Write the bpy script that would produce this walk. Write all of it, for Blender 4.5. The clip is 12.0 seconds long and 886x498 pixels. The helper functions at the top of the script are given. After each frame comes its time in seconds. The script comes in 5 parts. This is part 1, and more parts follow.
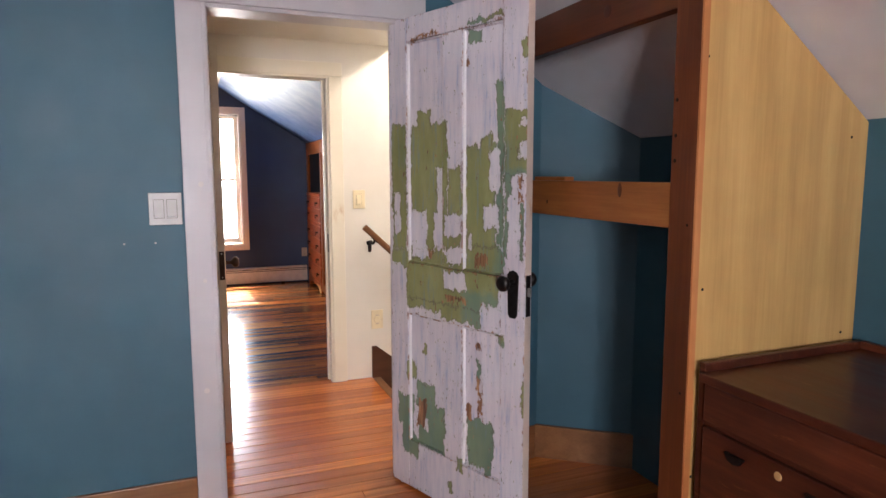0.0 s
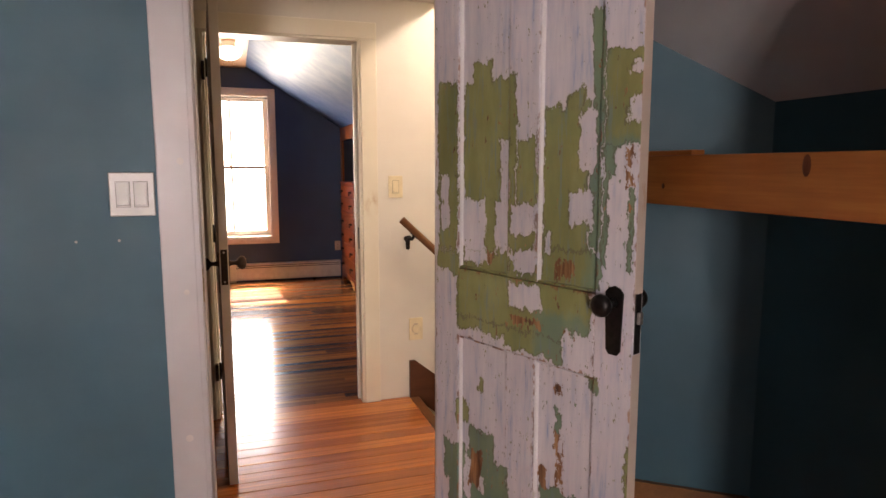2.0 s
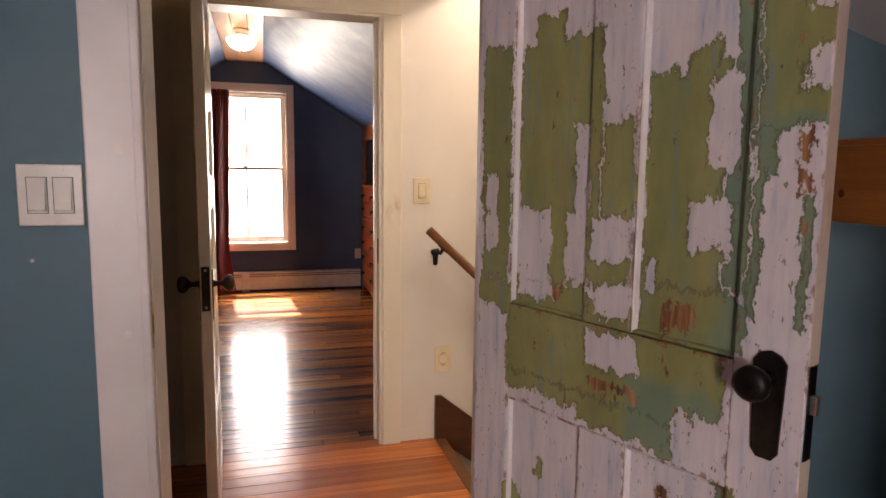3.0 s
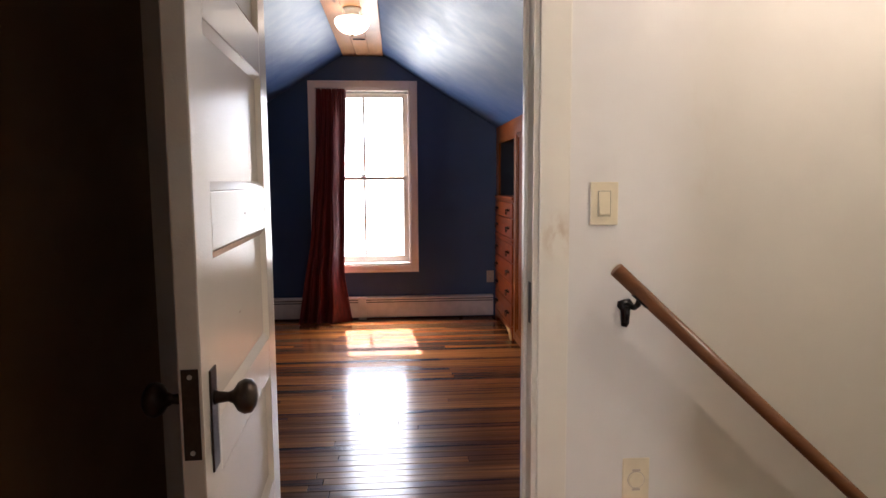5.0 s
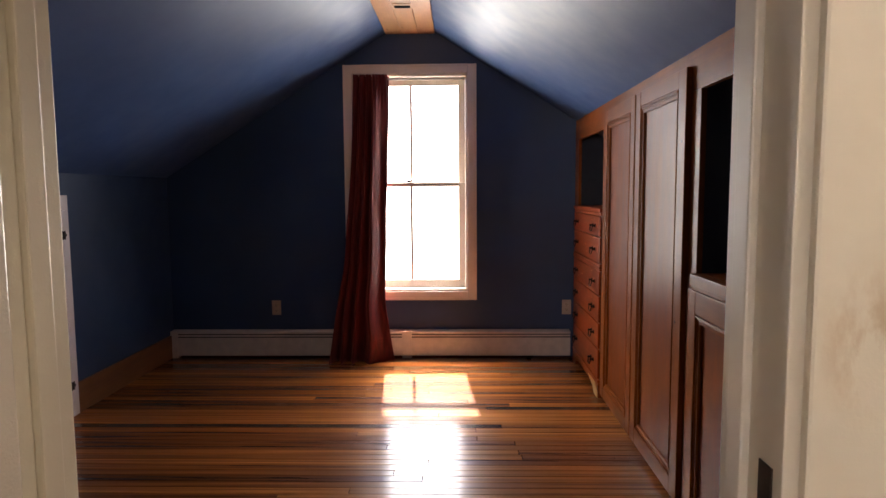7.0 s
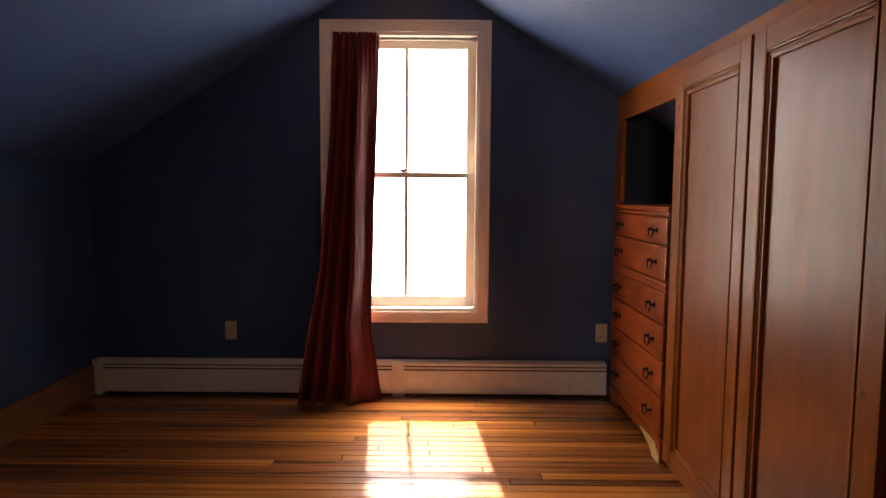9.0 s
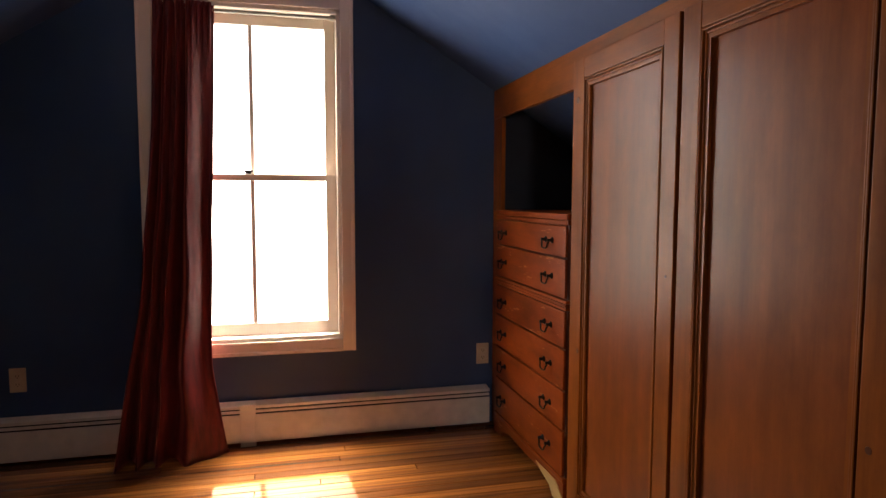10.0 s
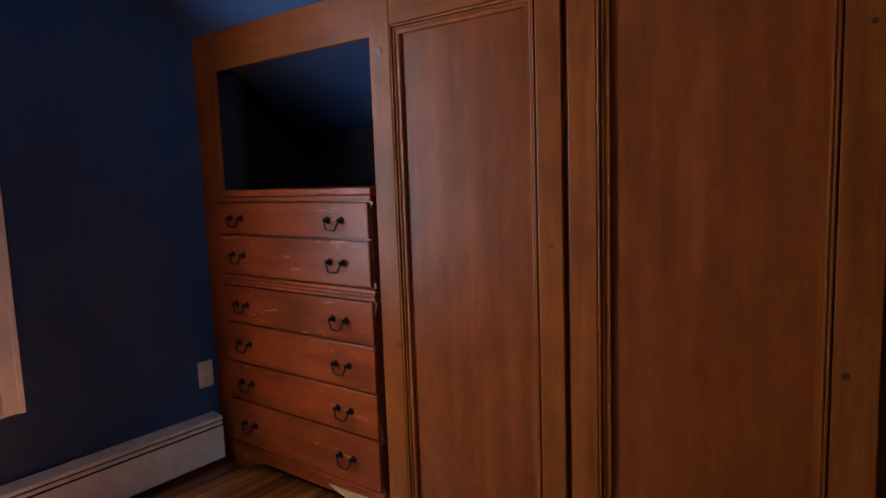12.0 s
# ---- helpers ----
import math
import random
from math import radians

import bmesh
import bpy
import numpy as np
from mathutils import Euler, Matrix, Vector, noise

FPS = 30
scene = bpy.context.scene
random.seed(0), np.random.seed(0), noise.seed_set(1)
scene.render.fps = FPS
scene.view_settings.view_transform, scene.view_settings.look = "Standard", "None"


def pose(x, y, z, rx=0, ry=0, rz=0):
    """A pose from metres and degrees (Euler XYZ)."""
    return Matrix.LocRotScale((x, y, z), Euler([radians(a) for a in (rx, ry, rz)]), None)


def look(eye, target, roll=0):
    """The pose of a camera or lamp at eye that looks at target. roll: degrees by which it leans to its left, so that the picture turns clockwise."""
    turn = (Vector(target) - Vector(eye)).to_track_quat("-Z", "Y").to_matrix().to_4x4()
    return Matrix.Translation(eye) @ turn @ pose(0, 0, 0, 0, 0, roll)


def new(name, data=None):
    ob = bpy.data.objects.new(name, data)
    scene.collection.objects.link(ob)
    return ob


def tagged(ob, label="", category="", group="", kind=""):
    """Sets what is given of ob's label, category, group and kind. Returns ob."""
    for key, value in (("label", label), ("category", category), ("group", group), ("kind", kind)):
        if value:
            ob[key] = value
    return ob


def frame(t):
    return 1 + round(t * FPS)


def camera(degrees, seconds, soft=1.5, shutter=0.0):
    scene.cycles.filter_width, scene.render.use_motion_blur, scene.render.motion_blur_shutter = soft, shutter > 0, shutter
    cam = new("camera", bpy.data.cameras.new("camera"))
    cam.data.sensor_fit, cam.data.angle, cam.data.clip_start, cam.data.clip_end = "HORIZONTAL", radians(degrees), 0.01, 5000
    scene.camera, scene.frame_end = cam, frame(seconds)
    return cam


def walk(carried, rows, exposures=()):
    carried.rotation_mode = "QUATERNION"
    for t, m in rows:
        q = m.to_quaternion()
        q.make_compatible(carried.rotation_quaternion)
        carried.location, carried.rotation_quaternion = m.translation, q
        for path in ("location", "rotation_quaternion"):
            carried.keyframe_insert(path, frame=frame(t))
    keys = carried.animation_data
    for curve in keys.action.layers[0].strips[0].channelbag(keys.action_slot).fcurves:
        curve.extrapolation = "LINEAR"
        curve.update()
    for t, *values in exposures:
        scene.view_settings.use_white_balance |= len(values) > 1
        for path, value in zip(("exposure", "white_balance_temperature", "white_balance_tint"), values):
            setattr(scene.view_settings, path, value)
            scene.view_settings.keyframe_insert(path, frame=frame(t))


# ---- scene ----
cam = camera(70.0, 12.0)
PATH = [
    (0, (0.158, -0.124, 1.402), (0.888, 1.723, 1.167), -0.1),
    (0.5, (0.173, -0.065, 1.39), (0.887, 1.788, 1.148), 0.8),
    (1, (0.198, 0.122, 1.385), (0.916, 1.974, 1.148), 1.1),
    (1.5, (0.238, 0.304, 1.378), (0.912, 2.171, 1.132), 0.3),
    (2, (0.337, 0.548, 1.351), (0.954, 2.433, 1.091), -0.0),
    (2.5, (0.42, 0.799, 1.346), (0.973, 2.703, 1.081), 1.1),
    (3, (0.462, 1.098, 1.328), (1.009, 3.006, 1.085), 0.7),
    (3.5, (0.496, 1.388, 1.332), (0.923, 3.33, 1.112), -0.8),
    (5.5, (0.636, 2.55, 1.295), (0.699, 4.539, 1.091), 0.4),
    (6, (0.663, 2.844, 1.305), (0.646, 4.837, 1.148), 0.5),
    (6.5, (0.668, 3.137, 1.28), (0.646, 5.13, 1.119), 0.2),
    (7, (0.679, 3.427, 1.285), (0.628, 5.418, 1.102), -0.4),
    (9, (0.548, 4.48, 1.221), (0.543, 6.473, 1.048), 0.4),
    (9.5, (0.607, 4.758, 1.242), (0.778, 6.741, 1.053), 1.4),
    (10, (0.486, 5.009, 1.229), (0.958, 6.946, 1.071), 0.1),
    (10.5, (0.336, 5.246, 1.211), (1.008, 7.114, 0.969), -0.4),
    (11, (0.237, 5.514, 1.202), (1.241, 7.235, 1.026), -1.1),
    (11.5, (0.138, 5.688, 1.205), (1.432, 7.201, 1.012), 0.2),
    (12, (0.023, 5.831, 1.201), (1.603, 7.036, 0.971), -2.0),
]
EXPOSURES = [(0.0, 3.5, 6150, 19), (2.5, 2.95, 7400, 26), (3.5, 2.8, 7000, 27), (5.5, 2.7, 5800, 19), (7.0, 2.75, 6600, 21), (9.0, 2.7, 7500, 23), (10.5, 2.62, 6800, 16), (11.0, 2.6, 6200, 15), (12.0, 2.55, 5400, 16)]
GABLE_W, BACK_W, LAMP_W, HALL_W = 6.6, 12.5, 0.2, 5.6
walk(cam, [(t, look(eye, target, roll)) for t, eye, target, roll in PATH], EXPOSURES)

# ---- world, sun and large lights ----
SUN_AZ, SUN_EL = radians(-4.5), radians(46.7)
world = bpy.data.worlds.new("world")
scene.world = world
world.use_nodes = True
wn = world.node_tree.nodes
sky = wn.new("ShaderNodeTexSky")
sky.sky_type = "NISHITA"
sky.sun_disc = False
sky.sun_elevation, sky.sun_rotation = SUN_EL, SUN_AZ
world.node_tree.links.new(sky.outputs[0], wn["Background"].inputs[0])
wn["Background"].inputs[1].default_value = 0.07

to_sun = Vector((math.sin(SUN_AZ) * math.cos(SUN_EL), math.cos(SUN_AZ) * math.cos(SUN_EL), math.sin(SUN_EL)))
sun = new("sun", bpy.data.lights.new("sun", "SUN"))
sun.data.energy, sun.data.angle, sun.data.color = 5.0, radians(0.9), (1.0, 0.97, 0.91)
sun.matrix_world = look(to_sun * 30, (0, 0, 0))


def area(name, eye, target, sx, sy, watts, color):
    ob = new(name, bpy.data.lights.new(name, "AREA"))
    ob.data.shape, ob.data.size, ob.data.size_y = "RECTANGLE", sx, sy
    ob.data.energy, ob.data.color = watts, color
    ob.matrix_world = look(eye, target)
    return ob


def bulb(name, at, watts, color, radius):
    ob = new(name, bpy.data.lights.new(name, "POINT"))
    ob.data.energy, ob.data.color, ob.data.shadow_soft_size = watts, color, radius
    ob.location = at
    return ob


area("gable_window_light", (0.31, 8.5, 1.33), (0.31, 7, 1.25), 0.84, 1.62, GABLE_W, (1.0, 0.97, 0.91))
area("back_window_light", (-0.72, -2.72, 1.42), (0.2, 2.5, 1.1), 0.6, 0.7, BACK_W, (1.0, 0.97, 0.96))
bulb("ceiling_lamp_bulb", (0.33, 6.65, 2.345), LAMP_W, (1.0, 0.78, 0.52), 0.05)
bulb("hall_lamp_bulb", (1.83, 3.46, 2.50), HALL_W, (1.0, 0.89, 0.74), 0.05)


# ---- materials ----
def mat_base(name):
    m = bpy.data.materials.new(name)
    m.use_nodes = True
    nt = m.node_tree
    return m, nt, nt.nodes["Principled BSDF"]


def node(nt, kind, **inputs):
    n = nt.nodes.new(kind)
    for k, v in inputs.items():
        n.inputs[k.replace("_", " ")].default_value = v
    return n


def ramp(nt, stops, interp="LINEAR"):
    n = nt.nodes.new("ShaderNodeValToRGB")
    n.color_ramp.interpolation = interp
    els = n.color_ramp.elements
    while len(els) < len(stops):
        els.new(0.5)
    for e, (p, c) in zip(els, stops):
        e.position = p
        e.color = (*c, 1) if len(c) == 3 else c
    return n


def mapped(nt, scale, coords="Object", shift=False):
    tc = nt.nodes.new("ShaderNodeTexCoord")
    mp = nt.nodes.new("ShaderNodeMapping")
    mp.inputs["Scale"].default_value = scale
    if coords == "World":
        geo = nt.nodes.new("ShaderNodeNewGeometry")
        src = geo.outputs["Position"]
    else:
        src = tc.outputs[coords]
    if shift:
        oi = nt.nodes.new("ShaderNodeObjectInfo")
        mul = nt.nodes.new("ShaderNodeMath")
        mul.operation = "MULTIPLY"
        mul.inputs[1].default_value = 37.0
        nt.links.new(oi.outputs["Random"], mul.inputs[0])
        add = nt.nodes.new("ShaderNodeVectorMath")
        add.operation = "ADD"
        nt.links.new(src, add.inputs[0])
        nt.links.new(mul.outputs[0], add.inputs[1])
        src = add.outputs[0]
    nt.links.new(src, mp.inputs["Vector"])
    return mp.outputs["Vector"]


def noise_tex(nt, vec, scale, detail=4, rough=0.55):
    n = nt.nodes.new("ShaderNodeTexNoise")
    n.inputs["Scale"].default_value, n.inputs["Detail"].default_value = scale, detail
    n.inputs["Roughness"].default_value = rough
    nt.links.new(vec, n.inputs["Vector"])
    return n.outputs["Fac"]


def math_node(nt, op, a, b):
    n = nt.nodes.new("ShaderNodeMath")
    n.operation = op
    for i, v in enumerate((a, b)):
        if isinstance(v, (int, float)):
            n.inputs[i].default_value = v
        else:
            nt.links.new(v, n.inputs[i])
    return n.outputs[0]


def mix_col(nt, fac, a, b, blend="MIX"):
    n = nt.nodes.new("ShaderNodeMix")
    n.data_type, n.blend_type = "RGBA", blend
    for sock, v in ((n.inputs[0], fac), (n.inputs[6], a), (n.inputs[7], b)):
        if isinstance(v, tuple):
            sock.default_value = (*v, 1)
        elif isinstance(v, (int, float)):
            sock.default_value = v
        else:
            nt.links.new(v, sock)
    return n.outputs[2]


def bump(nt, bsdf, height, strength, dist):
    b = nt.nodes.new("ShaderNodeBump")
    b.inputs["Strength"].default_value, b.inputs["Distance"].default_value = strength, dist
    nt.links.new(height, b.inputs["Height"])
    nt.links.new(b.outputs[0], bsdf.inputs["Normal"])


def paint(name, color, rough=0.5, vary=0.06, scuff=None, bump_d=0.0006, scuff_amount=0.6):
    """Rolled wall or trim paint: faint orange peel, broad tone drift, optional scuffs."""
    m, nt, b = mat_base(name)
    v = mapped(nt, (1, 1, 1), "World")
    broad = noise_tex(nt, v, 1.7, 3)
    fine = noise_tex(nt, v, 240, 2)
    dark = tuple(c * (1 - 2 * vary) for c in color)
    lite = tuple(min(1, c * (1 + vary)) for c in color)
    col = ramp(nt, [(0.3, dark), (0.7, lite)])
    nt.links.new(broad, col.inputs[0])
    out = col.outputs[0]
    if scuff:
        sn = noise_tex(nt, mapped(nt, (9, 9, 3), "World"), 1.0, 6, 0.65)
        sr = ramp(nt, [(0.62, (0, 0, 0)), (0.74, (scuff_amount,) * 3)])
        nt.links.new(sn, sr.inputs[0])
        out = mix_col(nt, sr.outputs[0], out, scuff)
    nt.links.new(out, b.inputs["Base Color"])
    lo, hi = (rough - 0.02, rough + 0.02) if rough < 0.25 else (max(rough - 0.06, 0.30), rough + 0.08)
    rr = ramp(nt, [(0.3, (lo,) * 3), (0.7, (hi,) * 3)])
    nt.links.new(noise_tex(nt, v, 6, 4), rr.inputs[0])
    nt.links.new(rr.outputs[0], b.inputs["Roughness"])
    bump(nt, b, fine, 0.35, bump_d)
    return m


def wood(name, dark, mid, lite, rough=0.35, axis="z", grain=1.0, knots=0.0, coat=0.0, wear=None, shift=True, vary=0.0, mottle=(0.80, 1.08), fine=0.25, spec=0.28, blotch=1.3):
    """Timber with long grain along the axis, pores, knots and optional worn-through marks."""
    m, nt, b = mat_base(name)
    s = {"x": (0.6, 9, 9), "y": (9, 0.6, 9), "z": (9, 9, 0.6)}[axis]
    v = mapped(nt, tuple(c * grain for c in s), "World", shift)
    g1 = noise_tex(nt, v, 1.6, 6, 0.6)
    s2 = {"x": (3, 90, 90), "y": (90, 3, 90), "z": (90, 90, 3)}[axis]
    g2 = noise_tex(nt, mapped(nt, s2, "World", shift), 1.5, 3, 0.6)
    col = ramp(nt, [(0.25, dark), (0.5, mid), (0.75, lite)])
    nt.links.new(math_node(nt, "ADD", math_node(nt, "MULTIPLY", g1, 1 - fine), math_node(nt, "MULTIPLY", g2, fine)), col.inputs[0])
    out = col.outputs[0]
    blot = noise_tex(nt, mapped(nt, {"x": (2.2, 5, 5), "y": (5, 2.2, 5), "z": (5, 5, 2.2)}[axis], "World", shift), blotch, 7, 0.65)
    br = ramp(nt, [(0.3, (mottle[0],) * 3), (0.7, (mottle[1],) * 3)])
    nt.links.new(blot, br.inputs[0])
    out = mix_col(nt, 1.0, out, br.outputs[0], "MULTIPLY")
    if vary:
        oi = nt.nodes.new("ShaderNodeObjectInfo")
        vr = ramp(nt, [(0.0, (1 - vary,) * 3), (1.0, (1 + vary,) * 3)])
        nt.links.new(oi.outputs["Random"], vr.inputs[0])
        out = mix_col(nt, 1.0, out, vr.outputs[0], "MULTIPLY")
    if knots:
        vo = nt.nodes.new("ShaderNodeTexVoronoi")
        vo.inputs["Scale"].default_value = 1.0
        ks = {"x": (1.6, 7, 7), "y": (7, 1.6, 7), "z": (7, 7, 1.6)}[axis]
        nt.links.new(mapped(nt, ks, "World", shift), vo.inputs["Vector"])
        kr = ramp(nt, [(0.03, (knots,) * 3), (0.085, (0, 0, 0))])
        nt.links.new(vo.outputs["Distance"], kr.inputs[0])
        out = mix_col(nt, kr.outputs[0], out, tuple(c * 0.3 for c in dark))
    if wear:
        wn_ = noise_tex(nt, mapped(nt, {"x": (5, 30, 30), "y": (30, 5, 30), "z": (30, 30, 5)}[axis], "World", shift), 1.0, 8, 0.7)
        wr = ramp(nt, [(0.615, (0, 0, 0)), (0.65, (0.7,) * 3)])
        nt.links.new(wn_, wr.inputs[0])
        out = mix_col(nt, wr.outputs[0], out, wear)
    nt.links.new(out, b.inputs["Base Color"])
    rr = ramp(nt, [(0.3, (max(rough - 0.08, 0.30),) * 3), (0.7, (rough + 0.1,) * 3)])
    nt.links.new(g1, rr.inputs[0])
    nt.links.new(rr.outputs[0], b.inputs["Roughness"])
    b.inputs["Coat Weight"].default_value = coat
    b.inputs["Specular IOR Level"].default_value = spec
    b.inputs["Coat Roughness"].default_value = 0.2
    bump(nt, b, g2, 0.16, 0.0006)
    return m


def floor_wood(name, warm=(1.0, 1.0, 1.0), even=0.0):
    """Varnished strip floor: each strip of its own tone, some nearly black, streaky along its length."""
    m, nt, b = mat_base(name)
    oi = nt.nodes.new("ShaderNodeObjectInfo")
    tone = ramp(nt, [(0.0, (0.07, 0.022, 0.008)), (0.10, (0.17, 0.056, 0.015)), (0.35, (0.24, 0.085, 0.021)),
                     (0.6, (0.34, 0.125, 0.027)), (0.85, (0.48, 0.20, 0.045)), (1.0, (0.17, 0.055, 0.013))])
    nt.links.new(oi.outputs["Random"], tone.inputs[0])
    streak = noise_tex(nt, mapped(nt, (0.5, 34, 34), "World", True), 1.4, 5, 0.6)
    sr = ramp(nt, [(0.30, (0.26, 0.21, 0.19)), (0.43, (0.70, 0.66, 0.62)), (0.56, (1.0, 1.0, 1.0)), (0.75, (1.5, 1.4, 1.25))])
    nt.links.new(streak, sr.inputs[0])
    out = mix_col(nt, 1.0, tone.outputs[0], sr.outputs[0], "MULTIPLY")
    fine = noise_tex(nt, mapped(nt, (1.6, 130, 130), "World", True), 1.2, 4)
    fr = ramp(nt, [(0.34, (0.55,) * 3), (0.5, (0.95,) * 3), (0.7, (1.2,) * 3)])
    nt.links.new(fine, fr.inputs[0])
    out = mix_col(nt, 1.0, out, fr.outputs[0], "MULTIPLY")
    out = mix_col(nt, even, out, (0.30, 0.11, 0.03))
    out = mix_col(nt, 1.0, out, warm, "MULTIPLY")
    nt.links.new(out, b.inputs["Base Color"])
    b.inputs["Roughness"].default_value = 0.18
    b.inputs["Specular IOR Level"].default_value = 0.75
    b.inputs["Coat Weight"].default_value = 0.12
    b.inputs["Coat Roughness"].default_value = 0.38
    wav = noise_tex(nt, mapped(nt, (1.5, 18, 18), "World", True), 1.0, 3)
    bump(nt, b, math_node(nt, "ADD", wav, math_node(nt, "MULTIPLY", fine, 0.2)), 0.30, 0.0016)
    return m


# where the coats of the old door are lost: x0, x1, z0, z1 on its leaf
GREEN_HIGH = [(0.015, 0.112, 1.070, 1.604), (0.124, 0.331, 1.230, 1.595), (0.171, 0.256, 1.582, 1.646), (0.324, 0.367, 1.094, 1.601), (0.225, 0.269, 1.086, 1.240),
              (0.370, 0.450, 1.231, 1.415), (0.350, 0.451, 1.099, 1.152), (0.461, 0.616, 1.111, 1.498), (0.539, 0.597, 1.488, 1.526), (0.620, 0.667, 1.120, 1.730),
              (0.669, 0.780, 1.384, 1.617), (0.744, 0.780, 1.785, 1.850), (0.671, 0.706, 1.307, 1.388), (0.480, 0.653, 1.940, 1.961), (0.473, 0.542, 1.873, 1.922), (0.670, 0.690, 1.080, 1.320), (0.745, 0.762, 1.080, 1.290)]
GREEN_LOW = [(0.013, 0.112, 0.998, 1.069), (0.120, 0.347, 1.020, 1.083), (0.347, 0.457, 1.015, 1.070), (0.463, 0.672, 1.025, 1.112), (0.098, 0.644, 0.862, 1.036),
             (0.096, 0.611, 0.824, 0.863), (0.330, 0.576, 0.803, 0.844), (0.159, 0.279, 0.390, 0.497), (0.142, 0.349, 0.215, 0.409), (0.102, 0.152, 0.499, 0.572),
             (0.047, 0.138, 0.281, 0.418), (0.076, 0.180, 0.149, 0.292), (0.472, 0.611, 0.224, 0.425), (0.518, 0.543, 0.598, 0.662), (0.633, 0.678, 0.749, 0.801),
             (0.199, 0.223, 0.620, 0.670), (0.762, 0.790, 0.510, 0.642), (0.371, 0.396, 0.071, 0.121), (0.420, 0.459, 0.176, 0.235)]
WHITE_LEFT = [(0.128, 0.225, 1.081, 1.233), (0.292, 0.335, 1.092, 1.420), (0.352, 0.441, 1.147, 1.228), (0.586, 0.637, 1.318, 1.475), (0.556, 0.628, 1.187, 1.275),
              (0.474, 0.492, 1.106, 1.153), (0.027, 0.070, 1.143, 1.310), (0.737, 0.775, 1.560, 1.587), (0.347, 0.471, 0.934, 1.003), (0.557, 0.680, 0.801, 0.894),
              (0.131, 0.247, 1.043, 1.079), (0.372, 0.448, 1.034, 1.098), (0.022, 0.107, 0.775, 0.994), (0.196, 0.235, 0.287, 0.349), (0.734, 0.777, 1.443, 1.506), (0.134, 0.165, 0.235, 0.381)]
BARE_WOOD = [(0.519, 0.571, 1.027, 1.088), (0.355, 0.470, 0.880, 0.910), (0.551, 0.594, 0.882, 0.894), (0.158, 0.220, 0.290, 0.420), (0.518, 0.542, 0.693, 0.730),
             (0.521, 0.548, 0.548, 0.603), (0.529, 0.555, 0.431, 0.537), (0.468, 0.490, 0.415, 0.490), (0.138, 0.326, 1.932, 1.950), (0.459, 0.470, 1.803, 1.853),
             (0.232, 0.262, 1.050, 1.084), (0.738, 0.758, 1.290, 1.380)]
BLUE_GREEN = [(0.615, 0.670, 1.120, 1.730), (0.620, 0.677, 1.034, 1.119), (0.036, 0.357, 0.149, 0.498), (0.452, 0.684, 0.225, 0.778), (0.451, 0.645, 0.810, 0.930),
              (0.332, 0.371, 1.861, 1.929), (0.471, 0.553, 1.871, 1.976), (0.668, 0.775, 1.060, 1.400)]


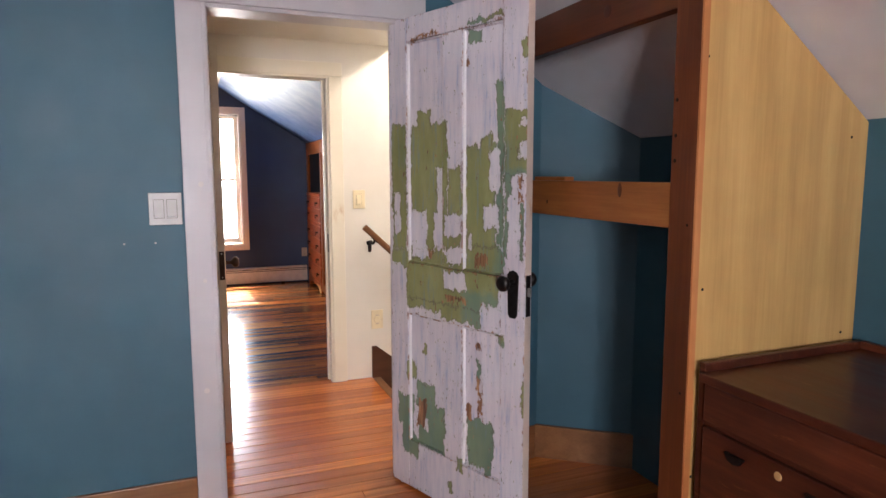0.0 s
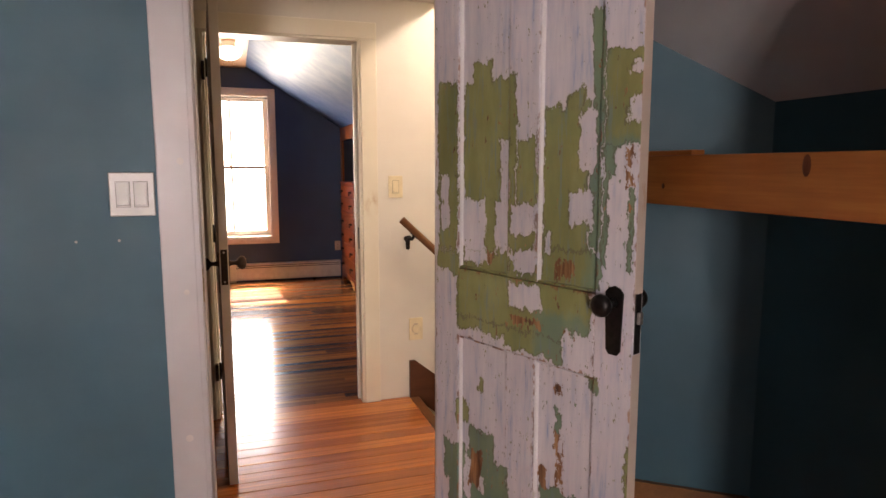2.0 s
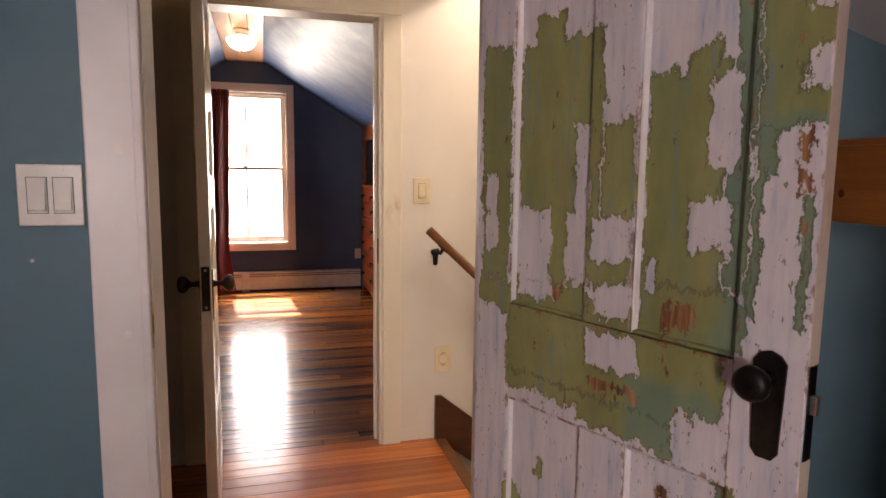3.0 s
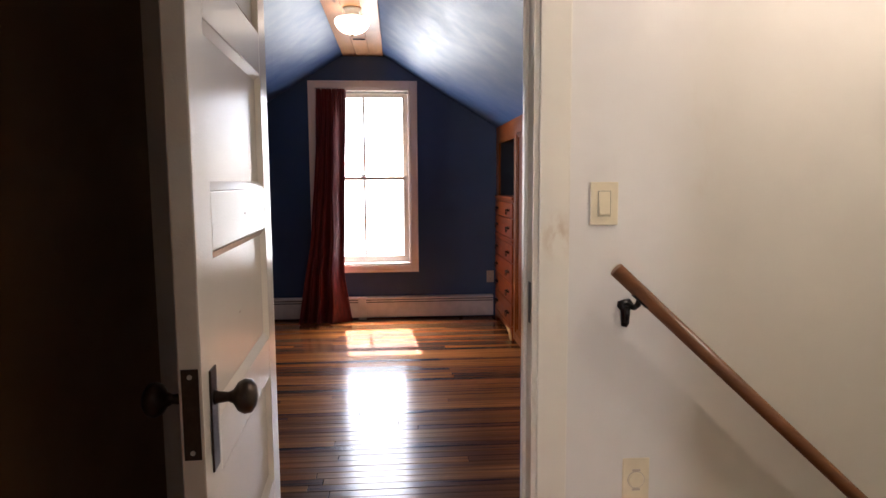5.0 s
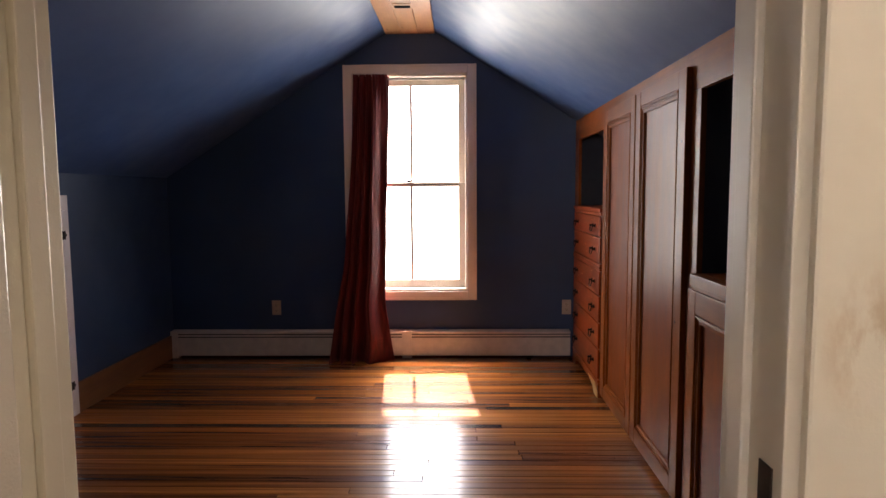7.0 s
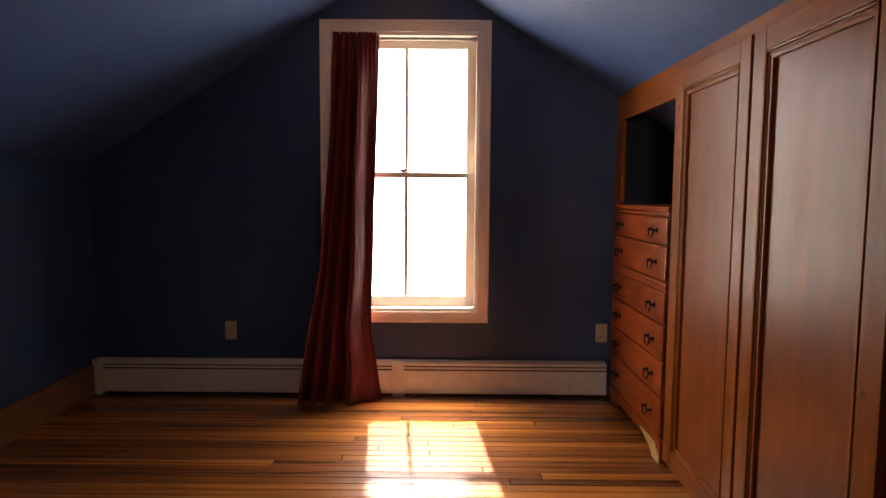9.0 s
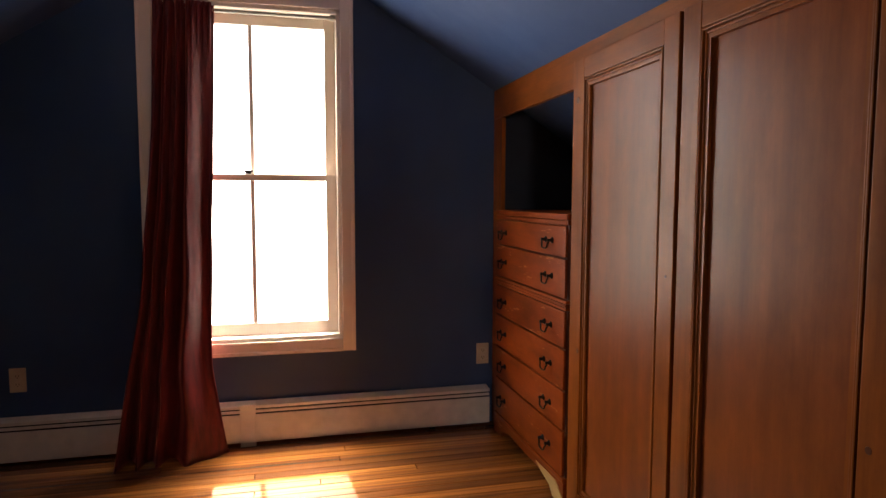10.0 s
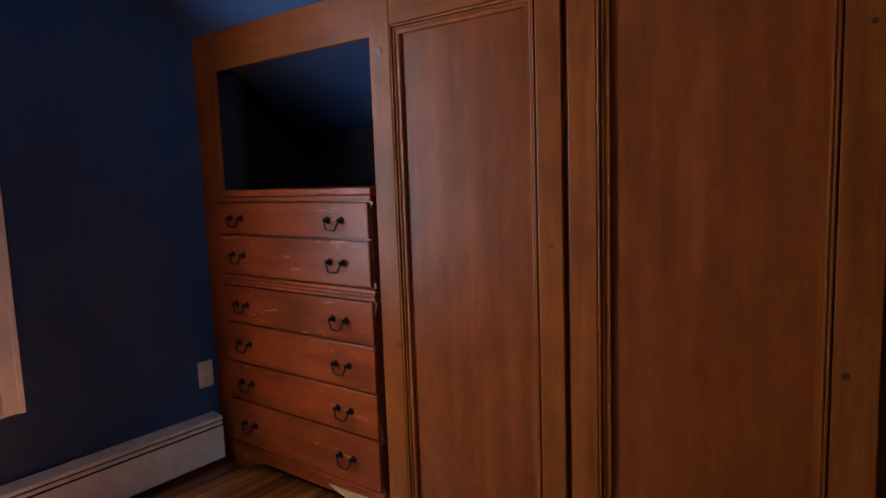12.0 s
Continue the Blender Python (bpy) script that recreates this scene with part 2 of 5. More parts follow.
def peeling(name, x0, x1, z0, z1):
    """Old door paint on one piece of the leaf: lavender-white over green over blue-green over bare wood, lost in ragged patches."""
    def near(boxes):
        return [q for q in boxes if q[0] < x1 + 0.05 and q[1] > x0 - 0.05 and q[2] < z1 + 0.06 and q[3] > z0 - 0.06] or [(3.0, 3.1, 3.0, 3.1)]
    m, nt, b = mat_base(name)
    tc = nt.nodes.new("ShaderNodeTexCoord")

    def vec(op, a, c):
        n = nt.nodes.new("ShaderNodeVectorMath")
        n.operation = op
        for sock, v in ((n.inputs[0], a), (n.inputs[1], c)):
            if isinstance(v, tuple):
                sock.default_value = v
            elif v is not None:
                nt.links.new(v, sock)
        return n.outputs[0]

    def mp(scale, off):
        n = nt.nodes.new("ShaderNodeMapping")
        n.inputs["Scale"].default_value = scale
        n.inputs["Location"].default_value = (off, off * 0.7, off * 1.3)
        nt.links.new(tc.outputs["Object"], n.inputs["Vector"])
        return n.outputs[0]

    def ragged(scale, off, size, detail):
        n = nt.nodes.new("ShaderNodeTexNoise")
        n.inputs["Scale"].default_value, n.inputs["Detail"].default_value, n.inputs["Roughness"].default_value = 1.0, detail, 0.62
        nt.links.new(mp(scale, off), n.inputs["Vector"])
        return vec("MULTIPLY", vec("SUBTRACT", n.outputs["Color"], (0.5, 0.5, 0.5)), size)
    warp = vec("ADD", ragged((26, 26, 16), 3.1, (0.060, 0, 0.085), 8), ragged((120, 120, 60), 9.4, (0.022, 0, 0.040), 5))
    at = vec("MULTIPLY", vec("ADD", tc.outputs["Object"], warp), (1, 0, 1))

    def patches(boxes):
        """How far a place lies outside the nearest of the boxes; below nought inside."""
        out = None
        for a, c, d, e in near(boxes):
            q = vec("ABSOLUTE", vec("SUBTRACT", at, ((a + c) / 2, 0, (d + e) / 2)), None)
            sp = nt.nodes.new("ShaderNodeSeparateXYZ")
            nt.links.new(vec("SUBTRACT", q, ((c - a) / 2, 0, (e - d) / 2)), sp.inputs[0])
            far = math_node(nt, "MAXIMUM", sp.outputs["X"], sp.outputs["Z"])
            out = far if out is None else math_node(nt, "MINIMUM", out, far)
        return out
    off = math_node(nt, "MAXIMUM", patches(GREEN_HIGH + GREEN_LOW),
                    math_node(nt, "MULTIPLY", patches(WHITE_LEFT), -1.0))
    # small flakes away from the large patches
    flake = noise_tex(nt, mp((62, 62, 34), 33), 1.0, 4, 0.6)
    off = math_node(nt, "MINIMUM", off, math_node(nt, "MULTIPLY", math_node(nt, "SUBTRACT", 0.665, flake), 0.2))
    kept = ramp(nt, [(0.49, (0, 0, 0)), (0.51, (1, 1, 1))])
    nt.links.new(math_node(nt, "ADD", math_node(nt, "MULTIPLY", off, 12.0), 0.5), kept.inputs[0])
    # the white coat is rubbed through along the edges of the piece
    here = nt.nodes.new("ShaderNodeSeparateXYZ")
    nt.links.new(at, here.inputs[0])
    rim = math_node(nt, "MINIMUM", math_node(nt, "MINIMUM", math_node(nt, "SUBTRACT", here.outputs["X"], x0), math_node(nt, "SUBTRACT", x1, here.outputs["X"])),
                    math_node(nt, "MINIMUM", math_node(nt, "SUBTRACT", here.outputs["Z"], z0), math_node(nt, "SUBTRACT", z1, here.outputs["Z"])))
    worn = ramp(nt, [(0.490, (1, 1, 1)), (0.500, (0, 0, 0))])
    nt.links.new(math_node(nt, "ADD", math_node(nt, "MULTIPLY", rim, 2.0), 0.5), worn.inputs[0])
    # coats below
    g = noise_tex(nt, mp((9, 9, 3), 21), 1.0, 6, 0.65)
    gr = ramp(nt, [(0.33, (0.19, 0.225, 0.10)), (0.48, (0.245, 0.262, 0.098)), (0.66, (0.305, 0.318, 0.135))])
    nt.links.new(g, gr.inputs[0])
    bg = ramp(nt, [(0.35, (0.135, 0.225, 0.165)), (0.65, (0.205, 0.285, 0.170))])
    nt.links.new(g, bg.inputs[0])
    cool = ramp(nt, [(0.44, (1, 1, 1)), (0.62, (0, 0, 0))])
    nt.links.new(math_node(nt, "ADD", math_node(nt, "MULTIPLY", patches(BLUE_GREEN), 6.0), 0.5), cool.inputs[0])
    under = mix_col(nt, cool.outputs[0], gr.outputs[0], bg.outputs[0])
    rub = noise_tex(nt, mp((60, 60, 6), 61), 1.0, 6, 0.7)
    rr = ramp(nt, [(0.55, (0, 0, 0)), (0.66, (0.65,) * 3)])
    nt.links.new(rub, rr.inputs[0])
    under = mix_col(nt, rr.outputs[0], under, (0.17, 0.25, 0.26))
    woodc = noise_tex(nt, mp((70, 70, 6), 5), 1.0, 4)
    wr = ramp(nt, [(0.35, (0.10, 0.045, 0.022)), (0.52, (0.25, 0.11, 0.045)), (0.68, (0.46, 0.25, 0.12))])
    nt.links.new(woodc, wr.inputs[0])
    chip = noise_tex(nt, mp((46, 46, 20), 73), 1.0, 6, 0.68)
    cr = ramp(nt, [(0.635, (0, 0, 0)), (0.655, (1, 1, 1))])
    nt.links.new(chip, cr.inputs[0])
    under = mix_col(nt, cr.outputs[0], under, wr.outputs[0])
    # white coat: grey-lilac, rubbed bluish along the grain, with pin chips and brush marks
    st = noise_tex(nt, mp((46, 46, 5), 44), 1.0, 6, 0.65)
    wst = ramp(nt, [(0.30, (0.30, 0.38, 0.55)), (0.38, (0.53, 0.53, 0.60)), (0.48, (0.62, 0.59, 0.63)), (0.72, (0.71, 0.67, 0.69))])
    nt.links.new(st, wst.inputs[0])
    pin = noise_tex(nt, mp((150, 150, 55), 55), 1.0, 3, 0.6)
    pr = ramp(nt, [(0.655, (0, 0, 0)), (0.675, (0.85, 0.85, 0.85))])
    nt.links.new(pin, pr.inputs[0])
    top = mix_col(nt, math_node(nt, "MULTIPLY", pr.outputs[0], math_node(nt, "GREATER_THAN", g, 0.52)), wst.outputs[0], (0.20, 0.19, 0.13))
    # dark broken lip where the white coat ends
    lip = ramp(nt, [(0.40, (0, 0, 0)), (0.48, (0.8, 0.8, 0.8)), (0.495, (0, 0, 0))])
    nt.links.new(math_node(nt, "ADD", math_node(nt, "MULTIPLY", off, 14.0), 0.5), lip.inputs[0])
    under = mix_col(nt, math_node(nt, "MULTIPLY", lip.outputs[0], math_node(nt, "GREATER_THAN", rub, 0.43)), under, (0.11, 0.09, 0.06))
    out = mix_col(nt, kept.outputs[0], under, top)
    out = mix_col(nt, math_node(nt, "MULTIPLY", worn.outputs[0], 0.8), out, wr.outputs[0])
    bare = ramp(nt, [(0.495, (1, 1, 1)), (0.505, (0, 0, 0))])
    nt.links.new(math_node(nt, "ADD", math_node(nt, "MULTIPLY", math_node(nt, "ADD", patches(BARE_WOOD), math_node(nt, "MULTIPLY", math_node(nt, "SUBTRACT", chip, 0.47), 0.09)), 6.0), 0.5), bare.inputs[0])
    out = mix_col(nt, bare.outputs[0], out, wr.outputs[0])
    nt.links.new(out, b.inputs["Base Color"])
    b.inputs["Roughness"].default_value = 0.5
    h = math_node(nt, "SUBTRACT", math_node(nt, "ADD", kept.outputs[0], math_node(nt, "MULTIPLY", st, 0.35)),
                  math_node(nt, "ADD", math_node(nt, "MULTIPLY", cr.outputs[0], 0.6), math_node(nt, "MULTIPLY", bare.outputs[0], 0.8)))
    bump(nt, b, h, 0.65, 0.0010)
    return m


def metal(name, color, rough=0.45):
    m, nt, b = mat_base(name)
    n = noise_tex(nt, mapped(nt, (60, 60, 60)), 1.0, 5)
    r = ramp(nt, [(0.35, tuple(c * 0.7 for c in color)), (0.65, color)])
    nt.links.new(n, r.inputs[0])
    nt.links.new(r.outputs[0], b.inputs["Base Color"])
    b.inputs["Metallic"].default_value, b.inputs["Roughness"].default_value = 0.85, rough
    bump(nt, b, n, 0.2, 0.0006)
    return m


def plain(name, color, rough=0.45, spec=0.5):
    m, nt, b = mat_base(name)
    n = noise_tex(nt, mapped(nt, (14, 14, 14), "World"), 1.0, 4)
    r = ramp(nt, [(0.3, tuple(c * 0.88 for c in color)), (0.7, tuple(min(1, c * 1.05) for c in color))])
    nt.links.new(n, r.inputs[0])
    nt.links.new(r.outputs[0], b.inputs["Base Color"])
    b.inputs["Roughness"].default_value = rough
    b.inputs["Specular IOR Level"].default_value = spec
    return m


def glass(name):
    m, nt, b = mat_base(name)
    b.inputs["Base Color"].default_value = (0.97, 0.99, 0.98, 1)
    b.inputs["Roughness"].default_value = 0.0
    b.inputs["Transmission Weight"].default_value = 1.0
    b.inputs["IOR"].default_value = 1.45
    return m


def lit_glass(name, color, strength):
    m, nt, b = mat_base(name)
    b.inputs["Base Color"].default_value = (0.9, 0.88, 0.82, 1)
    b.inputs["Roughness"].default_value = 0.25
    b.inputs["Emission Color"].default_value = (*color, 1)
    b.inputs["Emission Strength"].default_value = strength
    return m


def velvet(name):
    m, nt, b = mat_base(name)
    v = mapped(nt, (1, 1, 0.25))
    n = noise_tex(nt, v, 40, 4)
    r = ramp(nt, [(0.3, (0.075, 0.005, 0.006)), (0.7, (0.16, 0.011, 0.011))])
    nt.links.new(n, r.inputs[0])
    nt.links.new(r.outputs[0], b.inputs["Base Color"])
    b.inputs["Roughness"].default_value = 0.6
    b.inputs["Sheen Weight"].default_value = 0.7
    b.inputs["Sheen Roughness"].default_value = 0.3
    b.inputs["Sheen Tint"].default_value = (0.85, 0.20, 0.15, 1)
    bump(nt, b, noise_tex(nt, v, 300, 2), 0.2, 0.0005)
    return m


def smudged_paint(name, color, rough, vary, scuff, scuff_amount):
    """Trim paint with one greasy brown smear where hands pass."""
    m = paint(name, color, rough, vary, scuff, scuff_amount=scuff_amount)
    nt = m.node_tree
    b = nt.nodes["Principled BSDF"]
    src = b.inputs["Base Color"].links[0].from_socket
    geo = nt.nodes.new("ShaderNodeNewGeometry")
    mp = nt.nodes.new("ShaderNodeMapping")
    mp.inputs["Location"].default_value = (-1.055 * 1.6, -4.0, -1.145)
    mp.inputs["Scale"].default_value = (1.6, 1, 1)
    mp.inputs["Rotation"].default_value = (0, 0.0, 0)
    nt.links.new(geo.outputs["Position"], mp.inputs["Vector"])
    ln = nt.nodes.new("ShaderNodeVectorMath")
    ln.operation = "LENGTH"
    nt.links.new(mp.outputs[0], ln.inputs[0])
    near = ramp(nt, [(0.02, (0.6, 0.6, 0.6)), (0.085, (0, 0, 0))])
    nt.links.new(ln.outputs["Value"], near.inputs[0])
    n = noise_tex(nt, mapped(nt, (30, 30, 14), "World"), 1.0, 5, 0.6)
    nr = ramp(nt, [(0.42, (0, 0, 0)), (0.6, (1, 1, 1))])
    nt.links.new(n, nr.inputs[0])
    f = mix_col(nt, 1.0, near.outputs[0], nr.outputs[0], "MULTIPLY")
    nt.links.new(mix_col(nt, f, src, (0.42, 0.24, 0.09)), b.inputs["Base Color"])
    return m


M_TEAL = paint("teal_wall_paint", (0.037, 0.112, 0.150), 0.55)
M_CEIL = paint("off_white_ceiling_paint", (0.66, 0.65, 0.66), 0.6)
M_CREAM = paint("cream_wall_paint", (0.70, 0.665, 0.585), 0.42, 0.03, (0.55, 0.42, 0.25), scuff_amount=0.12)
M_BROWNW = paint("brown_wall_paint", (0.17, 0.095, 0.035), 0.5)
M_CREAMTRIM = smudged_paint("cream_trim_paint", (0.73, 0.68, 0.55), 0.36, 0.03, (0.52, 0.36, 0.2), scuff_amount=0.12)
M_TRIM = paint("worn_white_trim_paint", (0.52, 0.50, 0.50), 0.38, 0.07, (0.40, 0.31, 0.25), scuff_amount=0.45)
M_WTRIM = paint("pinkish_white_window_paint", (0.80, 0.70, 0.59), 0.35, 0.04)
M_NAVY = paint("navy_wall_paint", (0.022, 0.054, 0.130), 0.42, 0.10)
# the walls' navy again, lightened in colour for the light on the slopes
M_NAVYLIT = paint("navy_paint_lamplit", (0.045, 0.095, 0.235), 0.43, 0.06)
M_HEATER = plain("cream_enamel", (0.70, 0.64, 0.55), 0.35)
M_SLOT = plain("dark_gap", (0.01, 0.009, 0.008), 0.8, 0.2)
M_WARD = wood("reddish_stained_pine", (0.150, 0.036, 0.0045), (0.235, 0.062, 0.0080), (0.33, 0.100, 0.016), 0.30, "z", 1.0, 0.0, 0.0, mottle=(0.62, 1.18), spec=0.13)
M_PANEL = wood("reddish_stained_panel", (0.145, 0.032, 0.0042), (0.195, 0.046, 0.0060), (0.248, 0.062, 0.0088), 0.29, "z", 1.1, 0.0, 0.0, mottle=(0.74, 1.14), fine=0.18, spec=0.17, blotch=2.4)
M_WARDH = wood("reddish_stained_pine_level", (0.150, 0.036, 0.0045), (0.235, 0.062, 0.0080), (0.33, 0.100, 0.016), 0.32, "y", 1.0, 0.45, 0.0, mottle=(0.62, 1.18), spec=0.13)
M_CHEST = wood("red_mahogany", (0.17, 0.028, 0.0040), (0.255, 0.047, 0.0064), (0.33, 0.072, 0.011), 0.29, "y", 1.0, 0.0, 0.06, (0.50, 0.22, 0.10), mottle=(0.55, 1.2), spec=0.14)
# near-black: stands in for the shade inside the cubbies
M_CUBBYSHADE = paint("cubby_shade_paint", (0.012, 0.015, 0.026), 0.6)
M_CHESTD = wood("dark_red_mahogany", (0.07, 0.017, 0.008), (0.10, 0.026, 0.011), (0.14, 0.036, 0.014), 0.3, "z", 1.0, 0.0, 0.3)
M_PINE = wood("clear_pine_boards", (0.42, 0.20, 0.085), (0.56, 0.29, 0.13), (0.66, 0.38, 0.19), 0.4, "y", 0.8, 0.8, 0.1)
M_BEAM = wood("orange_stained_stud", (0.17, 0.050, 0.012), (0.32, 0.112, 0.028), (0.48, 0.21, 0.060), 0.4, "y", 1.0, 0.7, 0.15)
M_PLATE = wood("dark_stained_plate", (0.055, 0.013, 0.004), (0.10, 0.025, 0.007), (0.16, 0.045, 0.012), 0.4, "y", 1.0, 0.6, 0.1)
# much brighter than the post: light on its narrow face, put into the colour
M_POSTLIT = wood("lit_post_edge", (0.36, 0.12, 0.035), (0.50, 0.19, 0.06), (0.60, 0.27, 0.10), 0.4, "z", 1.4, 0.0, 0.1)
M_POST = wood("orange_stained_post", (0.065, 0.016, 0.004), (0.12, 0.031, 0.008), (0.20, 0.060, 0.016), 0.4, "z", 1.0, 0.7, 0.15)
M_PLY = wood("pale_plywood", (0.38, 0.215, 0.070), (0.52, 0.315, 0.110), (0.62, 0.40, 0.155), 0.36, "z", 0.9, 0.0, 0.0, mottle=(0.88, 1.06), fine=0.22, blotch=1.0)
M_DRESS = wood("dark_walnut_dresser", (0.040, 0.009, 0.004), (0.068, 0.016, 0.007), (0.13, 0.036, 0.014), 0.34, "y", 1.0, 0.0, 0.15, (0.16, 0.055, 0.022), mottle=(0.55, 1.25))
M_BASE = wood("brown_baseboard_wood", (0.16, 0.062, 0.022), (0.24, 0.10, 0.036), (0.32, 0.15, 0.06), 0.38, "x", 1.0, 0.0, 0.2)
M_BASEY = wood("brown_knee_baseboard_wood", (0.15, 0.058, 0.020), (0.22, 0.09, 0.032), (0.30, 0.13, 0.05), 0.38, "y", 1.0, 0.4, 0.2)
M_SKIRT = wood("dark_stair_skirt", (0.055, 0.018, 0.009), (0.085, 0.030, 0.014), (0.12, 0.045, 0.02), 0.35, "x", 1.0, 0.0, 0.3)
M_RAIL = wood("handrail_wood", (0.12, 0.046, 0.016), (0.17, 0.068, 0.024), (0.23, 0.098, 0.038), 0.3, "x", 1.0, 0.0, 0.3)
M_FOOT = wood("raw_pale_wood", (0.50, 0.29, 0.10), (0.60, 0.37, 0.14), (0.68, 0.45, 0.2), 0.4, "y")
M_FLOOR = floor_wood("varnished_strip_floor", (1.0, 0.91, 0.86), 0.15)
M_FLOORH = floor_wood("varnished_orange_boards", (1.65, 1.25, 0.80), 0.45)
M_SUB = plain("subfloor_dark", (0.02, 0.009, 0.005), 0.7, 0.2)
M_IRON = metal("blackened_iron", (0.035, 0.032, 0.030), 0.42)
M_BRONZE = metal("dark_bronze", (0.055, 0.040, 0.030), 0.35)
M_STEEL = metal("bright_steel", (0.62, 0.60, 0.56), 0.3)
M_BRASSW = metal("worn_brass", (0.40, 0.28, 0.13), 0.4)
M_WHITEP = plain("white_plastic", (0.40, 0.385, 0.34), 0.3)
M_IVORY = plain("ivory_plastic", (0.74, 0.64, 0.42), 0.3)
M_TANP = plain("tan_plastic", (0.52, 0.43, 0.32), 0.35)
M_KNOT = plain("knot_bleed", (0.62, 0.575, 0.53), 0.45)
M_PAPER = plain("bare_plaster_patch", (0.42, 0.42, 0.40), 0.8)
M_WDOOR = paint("cream_door_paint", (0.72, 0.675, 0.58), 0.20, 0.02, None, 0.0010)
M_ACCESS = paint("white_plank_paint", (0.76, 0.73, 0.72), 0.45, 0.04)
M_GLASS = glass("window_glass")
M_GLOBE = lit_glass("lit_opal_glass", (1.0, 0.80, 0.55), 0.9)
M_VELVET = velvet("maroon_velvet")
M_OUT = paint("sun_blocker_paint", (0.55, 0.54, 0.50), 0.7)
M_GROUND = paint("lawn_green", (0.10, 0.14, 0.05), 0.9, 0.2)


# ---- mesh helpers ----
def bx(bm, x0, x1, y0, y1, z0, z1, bevel=0.0, m=None):
    mat = Matrix.Translation(((x0 + x1) / 2, (y0 + y1) / 2, (z0 + z1) / 2)) @ Matrix.Diagonal((x1 - x0, y1 - y0, z1 - z0, 1))
    if m is not None:
        mat = m @ mat
    r = bmesh.ops.create_cube(bm, size=1.0, matrix=mat)
    if bevel:
        edges = {e for v in r["verts"] for e in v.link_edges}
        bmesh.ops.bevel(bm, geom=list(edges), offset=bevel, segments=2, affect="EDGES", profile=0.6)
    return bm


def box(x0, x1, y0, y1, z0, z1, bevel=0.0, m=None):
    return bx(bmesh.new(), x0, x1, y0, y1, z0, z1, bevel, m)


def prism(bm, pts, axis, a, b):
    """A polygon, given in the two other axes, drawn out along the axis from a to b."""
    def p(u, v, w):
        return {"x": (w, u, v), "y": (u, w, v), "z": (u, v, w)}[axis]
    lo = [bm.verts.new(p(u, v, a)) for u, v in pts]
    hi = [bm.verts.new(p(u, v, b)) for u, v in pts]
    n = len(pts)
    bm.faces.new(lo)
    bm.faces.new(hi)
    for i in range(n):
        bm.faces.new((lo[i], lo[(i + 1) % n], hi[(i + 1) % n], hi[i]))
    bmesh.ops.recalc_face_normals(bm, faces=bm.faces)
    return bm


def cyl(bm, p0, p1, r0, r1=None, seg=20):
    p0, p1 = Vector(p0), Vector(p1)
    d = p1 - p0
    m = Matrix.Translation((p0 + p1) / 2) @ d.to_track_quat("Z", "Y").to_matrix().to_4x4()
    bmesh.ops.create_cone(bm, cap_ends=True, segments=seg, radius1=r0, radius2=r0 if r1 is None else r1, depth=d.length, matrix=m)
    return bm


def lathe(bm, prof, m=None, seg=28):
    """A turned shape about local z; prof: (radius, height) pairs."""
    m = m or Matrix()
    rings = [[bm.verts.new(m @ Vector((r * math.cos(2 * math.pi * i / seg), r * math.sin(2 * math.pi * i / seg), h))) for i in range(seg)] for r, h in prof]
    for a, b in zip(rings, rings[1:]):
        for i in range(seg):
            bm.faces.new((a[i], a[(i + 1) % seg], b[(i + 1) % seg], b[i]))
    bm.faces.new(rings[0])
    bm.faces.new(rings[-1])
    bmesh.ops.recalc_face_normals(bm, faces=bm.faces)
    return bm


def tube(bm, pts, r, seg=8):
    pts = [Vector(p) for p in pts]
    rings = []
    for i, p in enumerate(pts):
        d = (pts[min(i + 1, len(pts) - 1)] - pts[max(i - 1, 0)]).normalized()
        q = d.to_track_quat("Z", "Y")
        rings.append([bm.verts.new(p + q @ Vector((r * math.cos(2 * math.pi * k / seg), r * math.sin(2 * math.pi * k / seg), 0))) for k in range(seg)])
    for a, b in zip(rings, rings[1:]):
        for k in range(seg):
            bm.faces.new((a[k], a[(k + 1) % seg], b[(k + 1) % seg], b[k]))
    bm.faces.new(rings[0])
    bm.faces.new(rings[-1])
    bmesh.ops.recalc_face_normals(bm, faces=bm.faces)
    return bm


def mesh_ob(name, bm, material, smooth=False):
    me = bpy.data.meshes.new(name)
    bm.to_mesh(me)
    bm.free()
    me.materials.append(material)
    if smooth:
        for p in me.polygons:
            p.use_smooth = True
    return new(name, me)


def part(name, bm, material, parent, label="", smooth=False):
    ob = mesh_ob(name, bm, material, smooth)
    ob.parent = parent
    if label:
        ob["label"] = label
    return ob


def thing(name, label, category, m=None, group="", kind=""):
    ob = new(name)
    ob.empty_display_size = 0.1
    if m is not None:
        ob.matrix_world = m
    return tagged(ob, label, category, group, kind)


def solid(name, bm, material, label, category, kind="structure"):
    return tagged(mesh_ob(name, bm, material), label, category, "", kind)


# ---- plan ----
YA = 2.52                    # teal room: wall with the peeling door, room side
YH0, YH1 = 2.64, 4.03        # hall
YB0, YB1 = 4.15, 8.28        # navy room
RX0, RX1, RZ = 0.135, 0.505, 2.467   # flat boards under the ridge
K = 0.625                    # roof pitch
KNL, KNR = -1.572, 2.16       # knee walls of the navy room


def zl(x):
    return RZ - K * (RX0 - x)


def zr(x):
    return RZ - K * (x - RX1)


